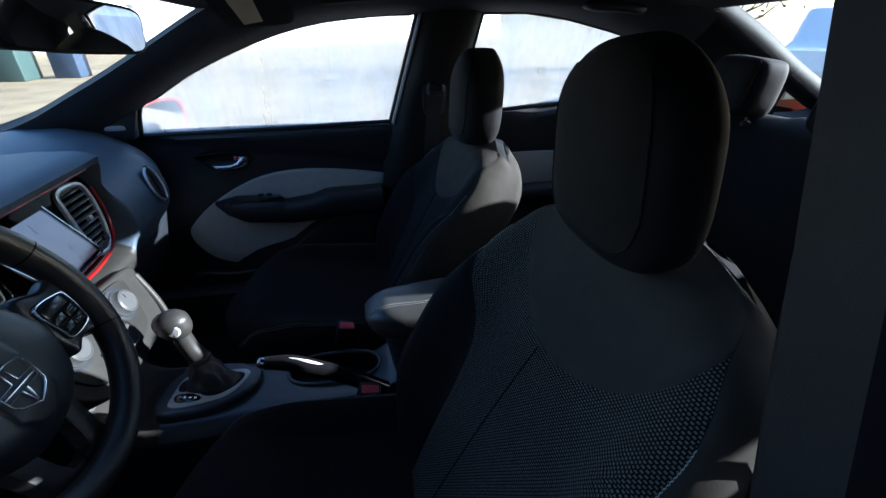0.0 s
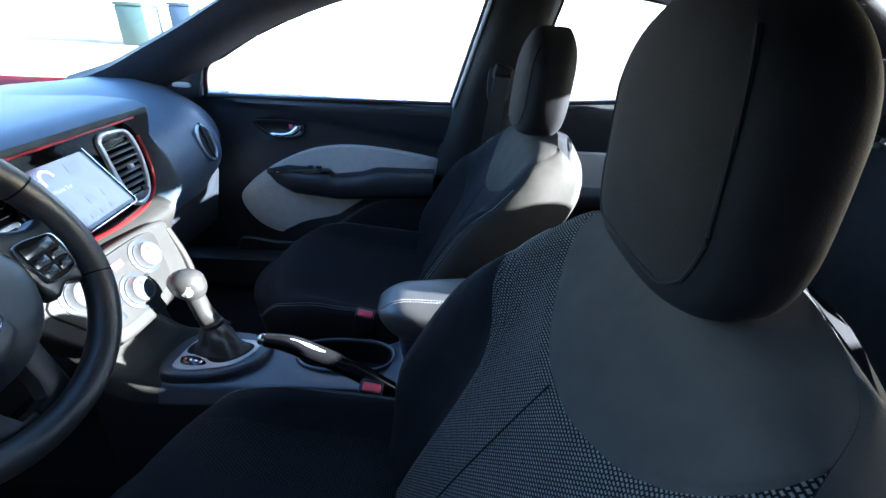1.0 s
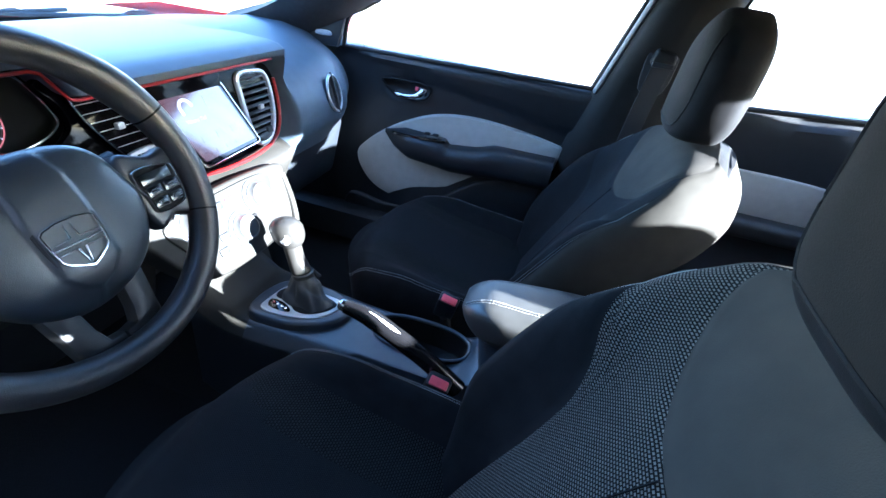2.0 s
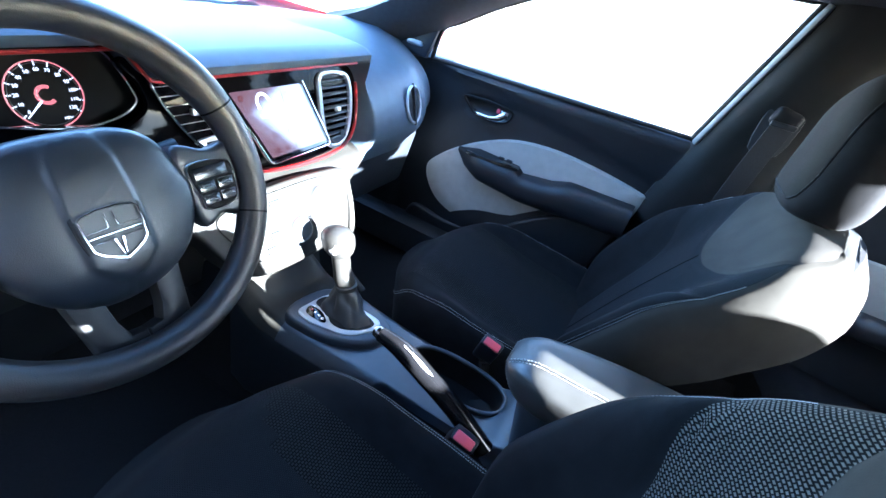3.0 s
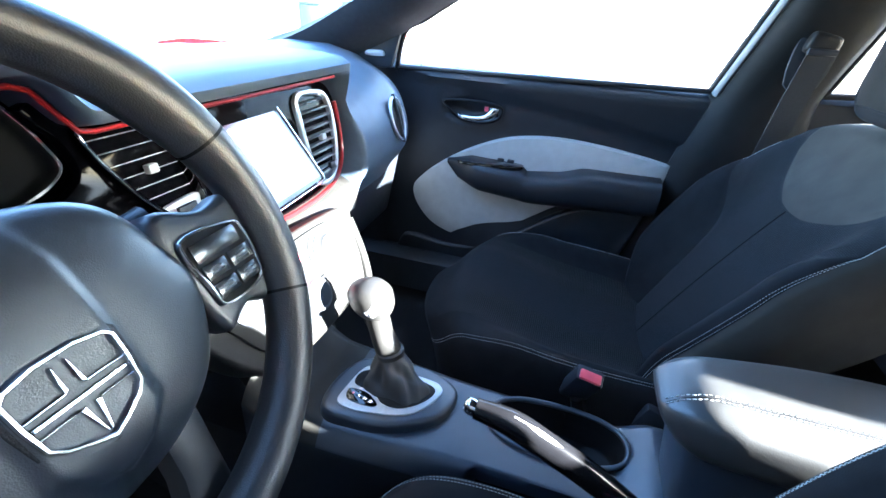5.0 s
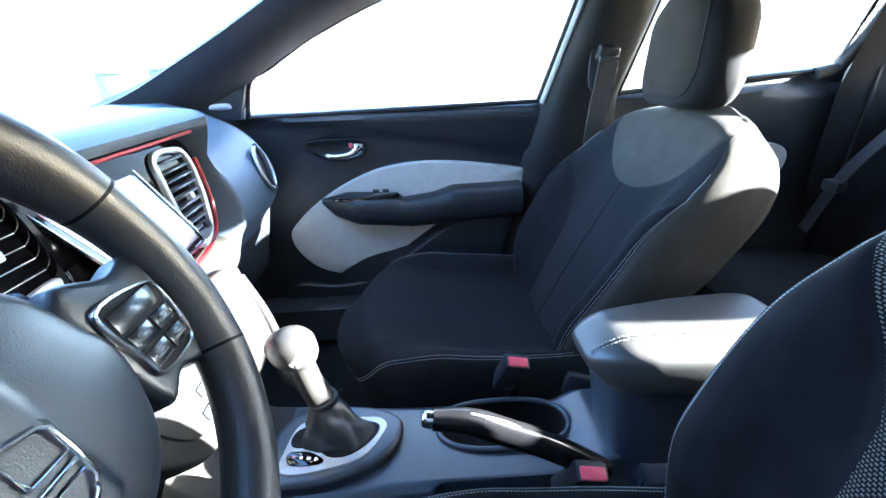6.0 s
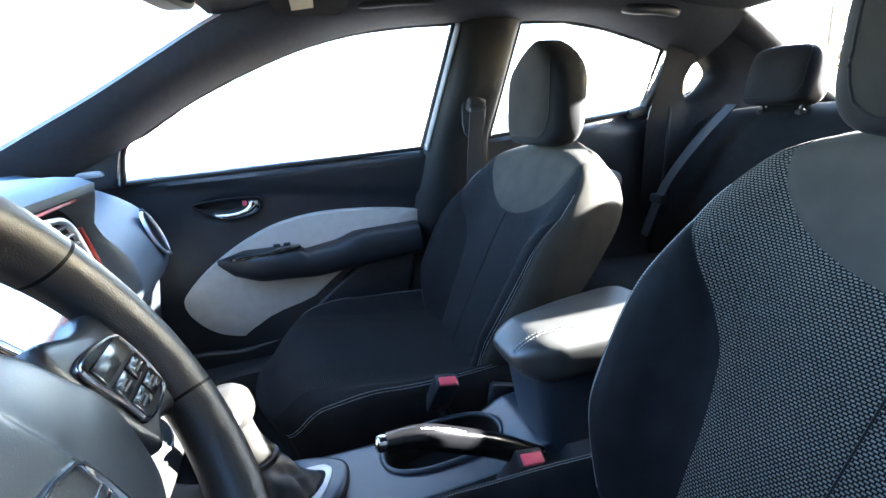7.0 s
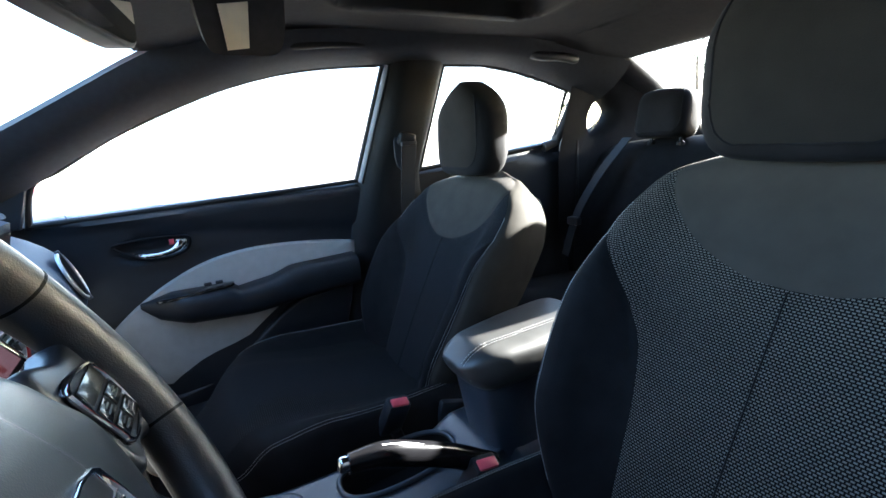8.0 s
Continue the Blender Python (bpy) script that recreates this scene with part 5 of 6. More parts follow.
for kx, ky in ((0.075, 0.048), (-0.088, 0.062), (0.006, 0.006)):
    K = ST @ Matrix.Translation((kx, ky, 0.005))
    knob = spart("dial", lathe([(0.029, 0.0), (0.029, 0.006), (0.027, 0.008), (0.0245, 0.020), (0.021, 0.0225), (0.0195, 0.021), (0.001, 0.021)], 36, K), M_DIAL, "ridged silver dial", ctl)
    spart("dial_ring", lathe([(0.037, 0.0), (0.037, 0.003), (0.0295, 0.004), (0.0295, 0.0)], 36, K, False), M_PLASTIC, "", ctl)
    spart("dial_mark", box((0.002, 0.010, 0.001), (0, 0, 0)), M_DARK, "", ctl).matrix_basis = Matrix.Translation(-Vector(stack.location)) @ K @ Matrix.Translation((0, 0.012, 0.0215)) @ Matrix.Translation(Vector(stack.location))
for kx, ky, w, mm in ((0.008, 0.066, 0.026, M_BUCKLE), (-0.026, 0.068, 0.024, M_PLASTIC), (0.040, 0.012, 0.020, M_DARK), (-0.044, 0.012, 0.022, M_PLASTIC), (-0.06, -0.012, 0.022, M_PLASTIC)):
    spart("button", box((w, 0.014, 0.006), (0, 0, 0), 0.002), mm, "red hazard button" if mm is M_BUCKLE else "", ctl).matrix_basis = Matrix.Translation(-Vector(stack.location)) @ ST @ Matrix.Translation((kx, ky, 0.007)) @ Matrix.Translation(Vector(stack.location))
spart("cubby", prism([(0.148, -0.045), (0.120, -0.165), (-0.055, -0.165), (-0.070, -0.040)], 0.05, 0.008, 2, ST @ Matrix.Translation((0, 0, -0.145))), M_CUBBY, "open cubby under the heater panel")


rail_line = [ST @ Vector((0.184, 0.06, -0.004)), ST @ Vector((0.172, -0.01, 0.0)), ST @ Vector((0.148, -0.062, 0.002)), Vector((-0.335, 0.125, 0.575)), Vector((-0.27, 0.122, 0.525))]
spart("side_rail", tube(spline(rail_line, 6), 0.0085, 10), M_STACK)


# ---- steering wheel ----
WHEEL_AT = Vector((-0.284, -0.339, 0.921))
WM = Matrix.Translation(WHEEL_AT) @ Matrix.Rotation(radians(-25), 4, "Y") @ FACE      # own xy in the wheel's plane, own z to the driver
wheel = thing("steering_wheel", WHEEL_AT, "black leather steering wheel with silver lower spokes and shield badge", "steering wheel")


def wpart(name, bm, m, label="", parent=None, sharp=45):
    return part(name, shift(bm, wheel), m, parent or wheel, label, sharp)


def rim_line(a0, a1, n, r=0.172, squash=0.985):
    return [WM @ Vector((r * math.cos(radians(lerp(a0, a1, k / n))), r * squash * math.sin(radians(lerp(a0, a1, k / n))), 0)) for k in range(n + 1)]


def rim_r(a):
    """Thicker at the thumb rests."""
    return 0.0178 + 0.0030 * (math.exp(-((a - 38) / 16) ** 2) + math.exp(-((a - 142) / 16) ** 2))


rim_axis = WM.to_3x3() @ Vector((0, 0, 1))
for a0, a1 in ((23, 157), (157.1, 202.9), (203, 337), (337.1, 382.9)):
    wpart("rim", tube(rim_line(a0, a1, 40), lambda t: rim_r(lerp(a0, a1, t) % 360), 20, up=rim_axis, flat=1.12), M_WHEEL, "wrapped black leather rim")
for q in (23, 157, 203, 337):
    p, n = rim_line(q - 0.4, q + 0.4, 1), rim_r(q) * 1.012
    wpart("rim_joint", tube(p, n, 20, up=rim_axis, flat=1.12), M_MATTBLACK, "dark joint in the leather")
for a0, a1 in ((-85, 85), (95, 265)):
    line = [WM @ Vector((0.1565 * math.cos(radians(q)), 0.1565 * 0.985 * math.sin(radians(q)), 0.003)) for q in (lerp(a0, a1, k / 120) for k in range(121))]
    wpart("stitching", stitches(line, lambda i: (Vector(WHEEL_AT) - line[i]), size=(0.0035, 0.0012, 0.0012), gap=0.0055), M_PLASTIC)
# padded hub
rows = []
hub_half = [(0.040, 0.064), (0.066, 0.055), (0.082, 0.038), (0.092, 0.012), (0.100, -0.010), (0.094, -0.038), (0.077, -0.070), (0.052, -0.095), (0.02, -0.110)]
hub_line = smooth_poly([(0.0, 0.066)] + hub_half + [(-x, y) for x, y in reversed(hub_half)], 10)
HUB_RISE = [(0.0, 0.030), (0.25, 0.030), (0.5, 0.029), (0.75, 0.026), (0.90, 0.022), (0.965, 0.017), (1.0, 0.006)]
for sc, dz in [(0.97, -0.035), (1.0, -0.01), (1.0, 0.006), (0.985, 0.0135)] + [(q, curve(HUB_RISE, q)) for q in (0.965 - 0.945 * k / 40 for k in range(41))]:
    row = []
    for x, y in hub_line:
        px, py = x * sc, (y + 0.03) * sc - 0.03
        crease = 0.0
        band = lin([(-0.086, -0.004), (-0.078, 0.012), (-0.060, 0.027), (0.0, 0.0275), (0.035, 0.0255), (0.06, 0.017)], py)
        crease = 0.0030 * sstep(band - 0.001, band + 0.007, abs(px)) - 0.0014
        row.append(WM @ Vector((px, py, dz - 0.017 - crease - 8.0 * max(0.0, -0.058 - py) ** 2)))
    rows.append(row)
hub = wpart("airbag_cover", surface(rows, closed=True, caps=True), M_HUB, "grained black padded airbag cover", sharp=60)
# bright shield badge: outline, a cross of bars, dark grained field
SH = [(-0.036, 0.024), (-0.030, 0.030), (-0.012, 0.034), (0.012, 0.034), (0.030, 0.030), (0.036, 0.024), (0.0355, 0.004), (0.033, -0.016), (0.026, -0.024), (0.012, -0.032), (0.0, -0.037),
      (-0.012, -0.032), (-0.026, -0.024), (-0.033, -0.016), (-0.0355, 0.004)]
B = WM @ Matrix.Translation((0.0, -0.032, 0.0130)) @ Matrix.Diagonal((0.78, 0.78, 0.82, 1))
badge = wpart("badge", prism([(x * 1.12, y * 1.12) for x, y in SH], 0.003, 0.001, 2, B @ Matrix.Translation((0, 0, -0.002))), M_WEAVE, "shield badge of bright bars", hub)
wpart("badge_outline", ring(SH, 0.0042, 0.006, B), M_CHROME, "", badge)
for bar in ([(-0.0055, 0.026), (-0.0038, 0.026), (-0.0038, 0.008), (-0.0075, 0.006)], [(0.0038, 0.026), (0.0055, 0.026), (0.0075, 0.006), (0.0038, 0.008)],
            [(-0.034, 0.007), (-0.006, 0.008), (-0.006, 0.0058), (-0.034, 0.005)], [(0.006, 0.008), (0.034, 0.007), (0.034, 0.005), (0.006, 0.0058)],
            [(-0.034, -0.0065), (-0.006, -0.0065), (-0.008, -0.0085), (-0.033, -0.0085)], [(0.006, -0.0065), (0.034, -0.0065), (0.033, -0.0085), (0.008, -0.0085)],
            [(-0.007, -0.008), (-0.003, -0.007), (-0.0005, -0.030), (-0.002, -0.030)], [(0.003, -0.007), (0.007, -0.008), (0.002, -0.030), (0.0005, -0.030)],
            [(-0.030, 0.0012), (0.030, 0.0012), (0.030, -0.0022), (-0.030, -0.0022)]):
    wpart("badge_bar", prism(bar, 0.0045, 0.001, 1, B), M_CHROME, "", badge)
# side spokes with their key pads
for s in (-1, 1):
    arm = smooth_poly([(s * 0.088, 0.055), (s * 0.130, 0.048), (s * 0.162, 0.050), (s * 0.168, 0.0), (s * 0.158, -0.042), (s * 0.125, -0.030), (s * 0.095, -0.035)], 5)
    sp = wpart("spoke", prism(arm, 0.022, 0.007, 3, WM @ Matrix.Translation((0, -0.026, -0.022))), M_HUB, "smooth side spoke")
    pad = [(s * 0.096, 0.038), (s * 0.140, 0.036), (s * 0.150, 0.025), (s * 0.148, -0.005), (s * 0.138, -0.018), (s * 0.103, -0.018), (s * 0.098, 0.0)]
    pad = smooth_poly(pad, 5)
    wpart("key_pad", prism(pad, 0.004, 0.001, 1, WM @ Matrix.Translation((0, -0.028, -0.001))), M_DARK, "key pad in a thin chrome frame", sp)
    wpart("pad_frame", ring(pad, 0.0036, 0.006, WM @ Matrix.Translation((0, -0.028, -0.001))), M_CHROME, "", sp)
    for bx, by, w, h in ((0.121, 0.025, 0.042, 0.014), (0.111, 0.009, 0.021, 0.012), (0.135, 0.009, 0.021, 0.012), (0.112, -0.006, 0.020, 0.012), (0.134, -0.006, 0.020, 0.012)):
        k = wpart("key", box((w, h, 0.0030), (0, 0, 0), 0.0007), M_KEY, "", sp)
        k.matrix_basis = Matrix.Translation(-WHEEL_AT) @ WM @ Matrix.Translation((s * bx, by - 0.028, 0.0035)) @ Matrix.Translation(WHEEL_AT)
        if h < 0.013:
            for off, share in ((0.0018, 0.42), (-0.0016, 0.58)):
                mk = wpart("key_mark", box((w * share, 0.0013, 0.0004), (0, 0, 0)), M_FRAME, "", sp)
                mk.matrix_basis = Matrix.Translation(-WHEEL_AT) @ WM @ Matrix.Translation((s * bx, by - 0.028 + off, 0.0052)) @ Matrix.Translation(WHEEL_AT)
# lower twin spoke, open in the middle
for s in (-1, 1):
    leg = [(s * 0.060, -0.075), (s * 0.054, -0.120), (s * 0.050, -0.152), (s * 0.042, -0.168), (s * 0.016, -0.172), (s * 0.0, -0.172), (s * 0.0, -0.148), (s * 0.016, -0.146), (s * 0.022, -0.128), (s * 0.028, -0.080)]
    wpart("spoke", prism(leg, 0.020, 0.006, 2, WM @ Matrix.Translation((0, 0, -0.036))), M_SPOKE, "satin silver lower spoke")
wpart("column_cover", box((0.22, 0.13, 0.11), WHEEL_AT + Vector((-0.15, 0, -0.075)), 0.03, 3, Matrix.Rotation(radians(-22), 4, "Y")), M_DARK)
wpart("stalk", tube([WHEEL_AT + Vector((-0.075, 0.05, -0.01)), WHEEL_AT + Vector((-0.07, 0.13, 0.0))], lambda t: 0.007 + 0.004 * t, 10), M_PLASTIC)
# knee panel under the column
dpart("knee_panel", surface([[(x, y, z) for x, z in ((-0.445, 0.74), (-0.45, 0.68), (-0.48, 0.58), (-0.58, 0.50))] for y in (-0.68, -0.5, -0.3, -0.12)]), M_DARK)

# ---- centre console ----
console = thing("centre_console", (0.0, 0.02, 0.29), "black centre console with a shift gate and two cup wells", "console")


def cpart(name, bm, m, label="", parent=None, sharp=45):
    return part(name, shift(bm, console), m, parent or console, label, sharp)



def console_top():
    rows = []
    NX, NY = 260, 110
    for i in range(NX + 1):
        x = lerp(-0.44, 0.46, i / NX)
        row = []
        half = curve([(-0.44, 0.115), (-0.33, 0.112), (-0.12, 0.098), (0.15, 0.095), (0.46, 0.090)], x)
        yc = 0.022
        top = curve([(-0.44, 0.575), (-0.36, 0.530), (-0.15, 0.518), (0.10, 0.512), (0.16, 0.535), (0.46, 0.53)], x)
        for j in range(NY + 1):
            u = j / NY * 2 - 1
            a = abs(u)
            y = yc + half * math.copysign(min(1.0, a * 1.22) if a < 0.8 else lerp(0.976, 1.10, (a - 0.8) / 0.2), u)
            z = top - 0.030 * max(0, (a - 0.55) / 0.25) ** 2 * (a < 0.8) - (0.030 + 0.22 * (a - 0.8) / 0.2 if a >= 0.8 else 0)
            # one long well for two cups, with a faint waist
            deep = (abs((x - 0.019) / 0.105) ** 2.5 + abs((y - 0.049) / (0.050 - 0.004 * math.exp(-((x - 0.019) / 0.02) ** 2))) ** 2.5) ** 0.4
            z -= 0.085 * sstep(1.02, 0.95, deep)
            # trough of the brake lever
            q = math.hypot(max(0, abs(x - 0.05) - 0.13) / 0.02, (y + 0.072) / 0.026)
            z -= 0.030 * sstep(1.0, 0.7, q)
            row.append((x, y, z))
        rows.append(row)
    # faces lower than 0.485, in wells and trough, take the darker slot 2
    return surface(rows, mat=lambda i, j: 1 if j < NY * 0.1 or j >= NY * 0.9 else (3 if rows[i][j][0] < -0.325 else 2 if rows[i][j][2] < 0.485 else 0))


# the last slot carries painted warm bounce on the front end
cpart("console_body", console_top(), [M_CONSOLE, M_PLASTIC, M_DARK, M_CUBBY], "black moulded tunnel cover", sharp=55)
loop = []
for k in range(48):
    a = 2 * math.pi * k / 48
    loop.append((0.019 + 0.105 * math.copysign(abs(math.cos(a)) ** 0.8, math.cos(a)), 0.049 + 0.050 * math.copysign(abs(math.sin(a)) ** 0.8, math.sin(a)), 0.5165))
liner = [[(0.019 + (x - 0.019) * sc, 0.049 + (y - 0.049) * sc, z) for x, y, _ in loop] for sc, z in ((0.985, 0.5185), (0.965, 0.512), (0.955, 0.490), (0.94, 0.462), (0.90, 0.455), (0.45, 0.4545), (0.05, 0.4545))]
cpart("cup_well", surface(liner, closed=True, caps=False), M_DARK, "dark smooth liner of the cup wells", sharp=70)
cpart("well_rim", tube(loop, 0.0045, 10, closed=True), M_CONSOLE, "smooth raised rim round the cup wells")

# shift gate
gate = smooth_poly([(-0.312, -0.011), (-0.311, -0.036), (-0.290, -0.043), (-0.254, -0.037), (-0.208, -0.022), (-0.183, 0.002), (-0.167, 0.037), (-0.172, 0.053), (-0.192, 0.059), (-0.261, 0.056), (-0.300, 0.044)], 6)
GT = Matrix.Translation((0, 0, 0.522)) @ Matrix.Rotation(radians(4), 4, "Y")
base = smooth_poly([(-0.328, -0.054), (-0.338, 0.0), (-0.312, 0.066), (-0.224, 0.088), (-0.164, 0.075), (-0.141, 0.047), (-0.161, -0.007), (-0.223, -0.046), (-0.280, -0.057)], 7)
cpart("gate_base", prism(base, 0.022, 0.009, 4, GT @ Matrix.Translation((0, 0, -0.0195))), M_CONSOLE, "raised black plinth")
plate = cpart("shift_plate", prism(gate, 0.0030, 0.0012, 2, GT @ Matrix.Translation((0, 0, 0.0022))), M_SILVER, "satin silver shift plate")
inner = smooth_poly([(-0.302, 0.004), (-0.298, 0.034), (-0.250, 0.047), (-0.206, 0.050), (-0.178, 0.041), (-0.187, 0.013), (-0.216, -0.013), (-0.245, -0.016), (-0.268, -0.001)], 5)
cpart("shift_slot", prism(inner, 0.002, 0.0006, 1, GT @ Matrix.Translation((0, 0, 0.0048))), M_DARK, "", plate)
lab = cpart("gear_display", prism(smooth_poly([(-0.305, -0.012), (-0.296, -0.006), (-0.272, -0.008), (-0.252, -0.021), (-0.262, -0.029), (-0.297, -0.029)], 4), 0.002, 0.0006, 1, GT @ Matrix.Translation((0, 0, 0.0050))), M_GLOSS, "dark gear strip with a red letter", plate)
for k, ch in enumerate("PRND"):
    words(ch, 0.0070, Matrix.Translation(-Vector(console.location)) @ GT @ Matrix.Translation((-0.294 + 0.0105 * k, -0.0165 - 0.0014 * k, 0.0074)) @ Matrix.Rotation(radians(-6), 4, "Z"), M_SCREENRED if k == 0 else M_SCREENWHITE, lab, 0.0001)

# gear lever
lever = thing("gear_lever", (-0.235, 0.035, 0.535), "gear lever with a grey ball knob and a gathered black boot", "gear lever")
KT = Matrix.Translation((-0.267, 0.037, 0.622)) @ Matrix.Rotation(radians(-9), 4, "Y") @ Matrix.Diagonal((0.93, 0.93, 1.0, 1))
neck = spline([KT @ Vector((0.0, 0, 0.066)), KT @ Vector((0.0, 0, 0.035)), KT @ Vector((0.004, 0, 0.0)), KT @ Vector((0.016, 0, -0.040))], 8)
part("stem", shift(tube(neck, lambda t: curve([(0, 0.0215), (0.2, 0.0185), (0.5, 0.0180), (0.75, 0.0200), (1.0, 0.0185)], t), 24), lever), M_KNOB, lever, "grey tapered stem")
boot = []
collar_at = KT @ Vector((0.010, 0, -0.022))
for k in range(25):
    t = k / 24
    c = Vector((-0.236, 0.020, 0.530)).lerp(collar_at, t ** 0.85)
    row = []
    for j in range(56):
        a = 2 * math.pi * j / 56
        ca, sa = math.cos(a), math.sin(a)
        flare = (1 - t) ** 1.15
        swell = math.sin(math.pi * min(1, t * 1.05)) ** 0.7
        fold = 1 + swell * (0.12 * math.sin(a * 5 + t * 3) + 0.07 * math.sin(a * 9 - t * 6))
        box_x, box_y = math.copysign(abs(ca) ** 0.75, ca), math.copysign(abs(sa) ** 0.75, sa)
        row.append(c + Vector((lerp(0.0205, 0.056, flare) * fold * lerp(ca, box_x, flare), lerp(0.0205, 0.034, flare) * fold * lerp(sa, box_y, flare), 0.005 * math.sin(a * 3 + t * 9) * swell)))
    boot.append(row)
part("collar", shift(lathe([(0.0195, -0.006), (0.0225, -0.004), (0.0225, 0.004), (0.0195, 0.006)], 28, Matrix.Translation(collar_at) @ Matrix.Rotation(radians(-9), 4, "Y")), lever), M_KNOB, lever, "grey ring round the boot's neck")
part("boot", shift(surface(boot, closed=True, caps=True), lever), M_LEATHER, lever, "gathered black leather boot")
rows = []
for i in range(23):
    t = i / 22
    z = lerp(0.048, 0.108, t)
    r = curve([(0, 0.019), (0.12, 0.025), (0.35, 0.0305), (0.62, 0.0315), (0.85, 0.0245), (0.95, 0.015), (1.0, 0.003)], t)
    rows.append([KT @ Vector((-0.006 * t + r * 1.12 * math.cos(a) * (1.12 if math.cos(a) < 0 else 1), r * math.sin(a), z)) for a in (2 * math.pi * k / 32 for k in range(32))])
knob = part("knob", shift(surface(rows, closed=True, caps=True), lever), M_KNOB, lever, "smooth rounded grey knob")
BT = KT @ Matrix.Translation((0.006, -0.0255, 0.074)) @ Matrix.Rotation(radians(80), 4, "X")
part("release_button", shift(lathe([(0.0125, -0.004), (0.0125, 0.003), (0.011, 0.0045), (0.001, 0.005)], 24, BT), lever), M_SILVER, knob, "round silver button")

# parking brake
brake = thing("parking_brake", (0.10, -0.073, 0.52), "lowered black parking brake lever with a bright grip strip", "parking brake")
axis = spline([(-0.094, -0.0745, 0.660), (-0.05, -0.074, 0.652), (0.0, -0.0735, 0.628), (0.06, -0.073, 0.595), (0.13, -0.073, 0.545)], 8)
part("grip", shift(tube(axis, lambda t: lerp(0.0120, 0.0160, sstep(0.0, 0.35, t)), 16, flat=1.15), brake), M_GRIP, brake, "black leather grip")
part("grip_strip", shift(tube([p + Vector((0.003, -0.003, 0.0155)) for p in axis[8:22]], lambda t: 0.0050 * math.sin(math.pi * (0.12 + 0.8 * t)), 10, flat=0.6), brake), M_SILVER, brake, "bright strip along the grip")
part("button", shift(box((0.022, 0.019, 0.020), axis[0] + Vector((-0.003, 0, 0.001)), 0.007, 3, Matrix.Rotation(radians(12), 4, "Y")), brake), M_CHROME, brake, "chrome release button")

# armrest on its post
arm = thing("centre_armrest", (0.25, 0.018, 0.55), "padded black leather centre armrest with white twin stitching", "armrest")
ARM_Y = -0.004


def arm_half(x, far):
    """Half the lid's width at x: the passenger's edge flares to the rear, the driver's runs straight."""
    if far:
        return curve([(0.104, 0.020), (0.112, 0.030), (0.135, 0.042), (0.19, 0.056), (0.28, 0.071), (0.35, 0.075), (0.375, 0.066), (0.392, 0.040)], x)
    return curve([(0.104, 0.030), (0.112, 0.044), (0.135, 0.060), (0.18, 0.072), (0.28, 0.076), (0.36, 0.075), (0.38, 0.066), (0.392, 0.045)], x)


def arm_point(x, a):
    """A place on the lid's skin: a runs round it, 0 at the passenger's edge, 90 on top, 180 at the driver's edge."""
    c, s = math.cos(a), math.sin(a)
    nose = max(0.0, 1 - (1 - min(1.0, (x - 0.104) / 0.055)) ** 2) ** 0.5
    tail = sstep(0.392, 0.370, x) ** 0.5
    end = max(0.04, nose * tail)
    top = 0.732 - 0.016 * (1 - nose) - 0.010 * (1 - tail)
    low = lerp(0.690, 0.653, nose) + 0.02 * (1 - tail)
    mid = lerp(0.706, 0.700, nose)
    h = (top - mid) * end + 0.002 if s > 0 else (mid - low) * end + 0.002
    y = ARM_Y + arm_half(x, c > 0) * math.copysign(abs(c) ** 0.50, c) * (1.0 if s > 0 else 1.0 - 0.18 * abs(s) ** 1.5)
    return Vector((x, y, mid + h * math.copysign(abs(s) ** 0.55, s)))


rows = []
for i in range(61):
    t = i / 60
    x = lerp(0.104, 0.392, t * t * (3 - 2 * t) * 0.5 + t * 0.5)
    rows.append([arm_point(x, 2 * math.pi * k / 56) for k in range(56)])
lid = part("lid", shift(surface(rows, closed=True, caps=True), arm), M_ARMREST, arm, "soft leather lid", sharp=60)


def on_lid(y, x):
    """The lid's upper skin at a place across."""
    best = min((arm_point(x, math.pi * k / 160) for k in range(161)), key=lambda p: abs(p.y - y))
    return best


for y0, name in ((-0.0345, "stitching"), (-0.0405, "stitching"), (None, "edge_seam")):
    line = []
    for k in range(80):
        x = lerp(0.110, 0.378, k / 79)
        line.append(on_lid(y0, x) if y0 else arm_point(x, radians(28)))
    if y0:
        low = line[0]
        line = [low + Vector((0.002 + 0.001 * q, -0.0015 * q, -0.006 * q)) for q in range(4, 0, -1)] + line
        part(name, shift(stitches(line, (-0.15, -0.1, 0.98), size=(0.0036, 0.0010, 0.0009), gap=0.0054, lift=0.0006), arm), M_THREAD, lid, "white twin stitching")
        if y0 < -0.04:
            part("seam", shift(tube([p + Vector((0, 0.0030, -0.0004)) for p in line[4:]], 0.0011, 6), arm), M_DARK, lid)
    else:
        part(name, shift(tube(line, 0.0013, 6), arm), M_ARMREST, lid, "piped far edge")
rows = []
for i in range(9):
    z = lerp(0.50, 0.675, i / 8)
    x0, x1 = lerp(0.165, 0.135, i / 8), 0.395
    row = []
    for k in range(28):
        a = 2 * math.pi * k / 28
        c, s = math.cos(a), math.sin(a)
        row.append(((x0 + x1) / 2 + (x1 - x0) / 2 * math.copysign(abs(c) ** 0.4, c), 0.004 + 0.060 * math.copysign(abs(s) ** 0.4, s), z))
    rows.append(row)
part("post", shift(surface(rows, closed=True, caps=True), arm), M_CONSOLE, arm, "black moulded armrest post", sharp=60)


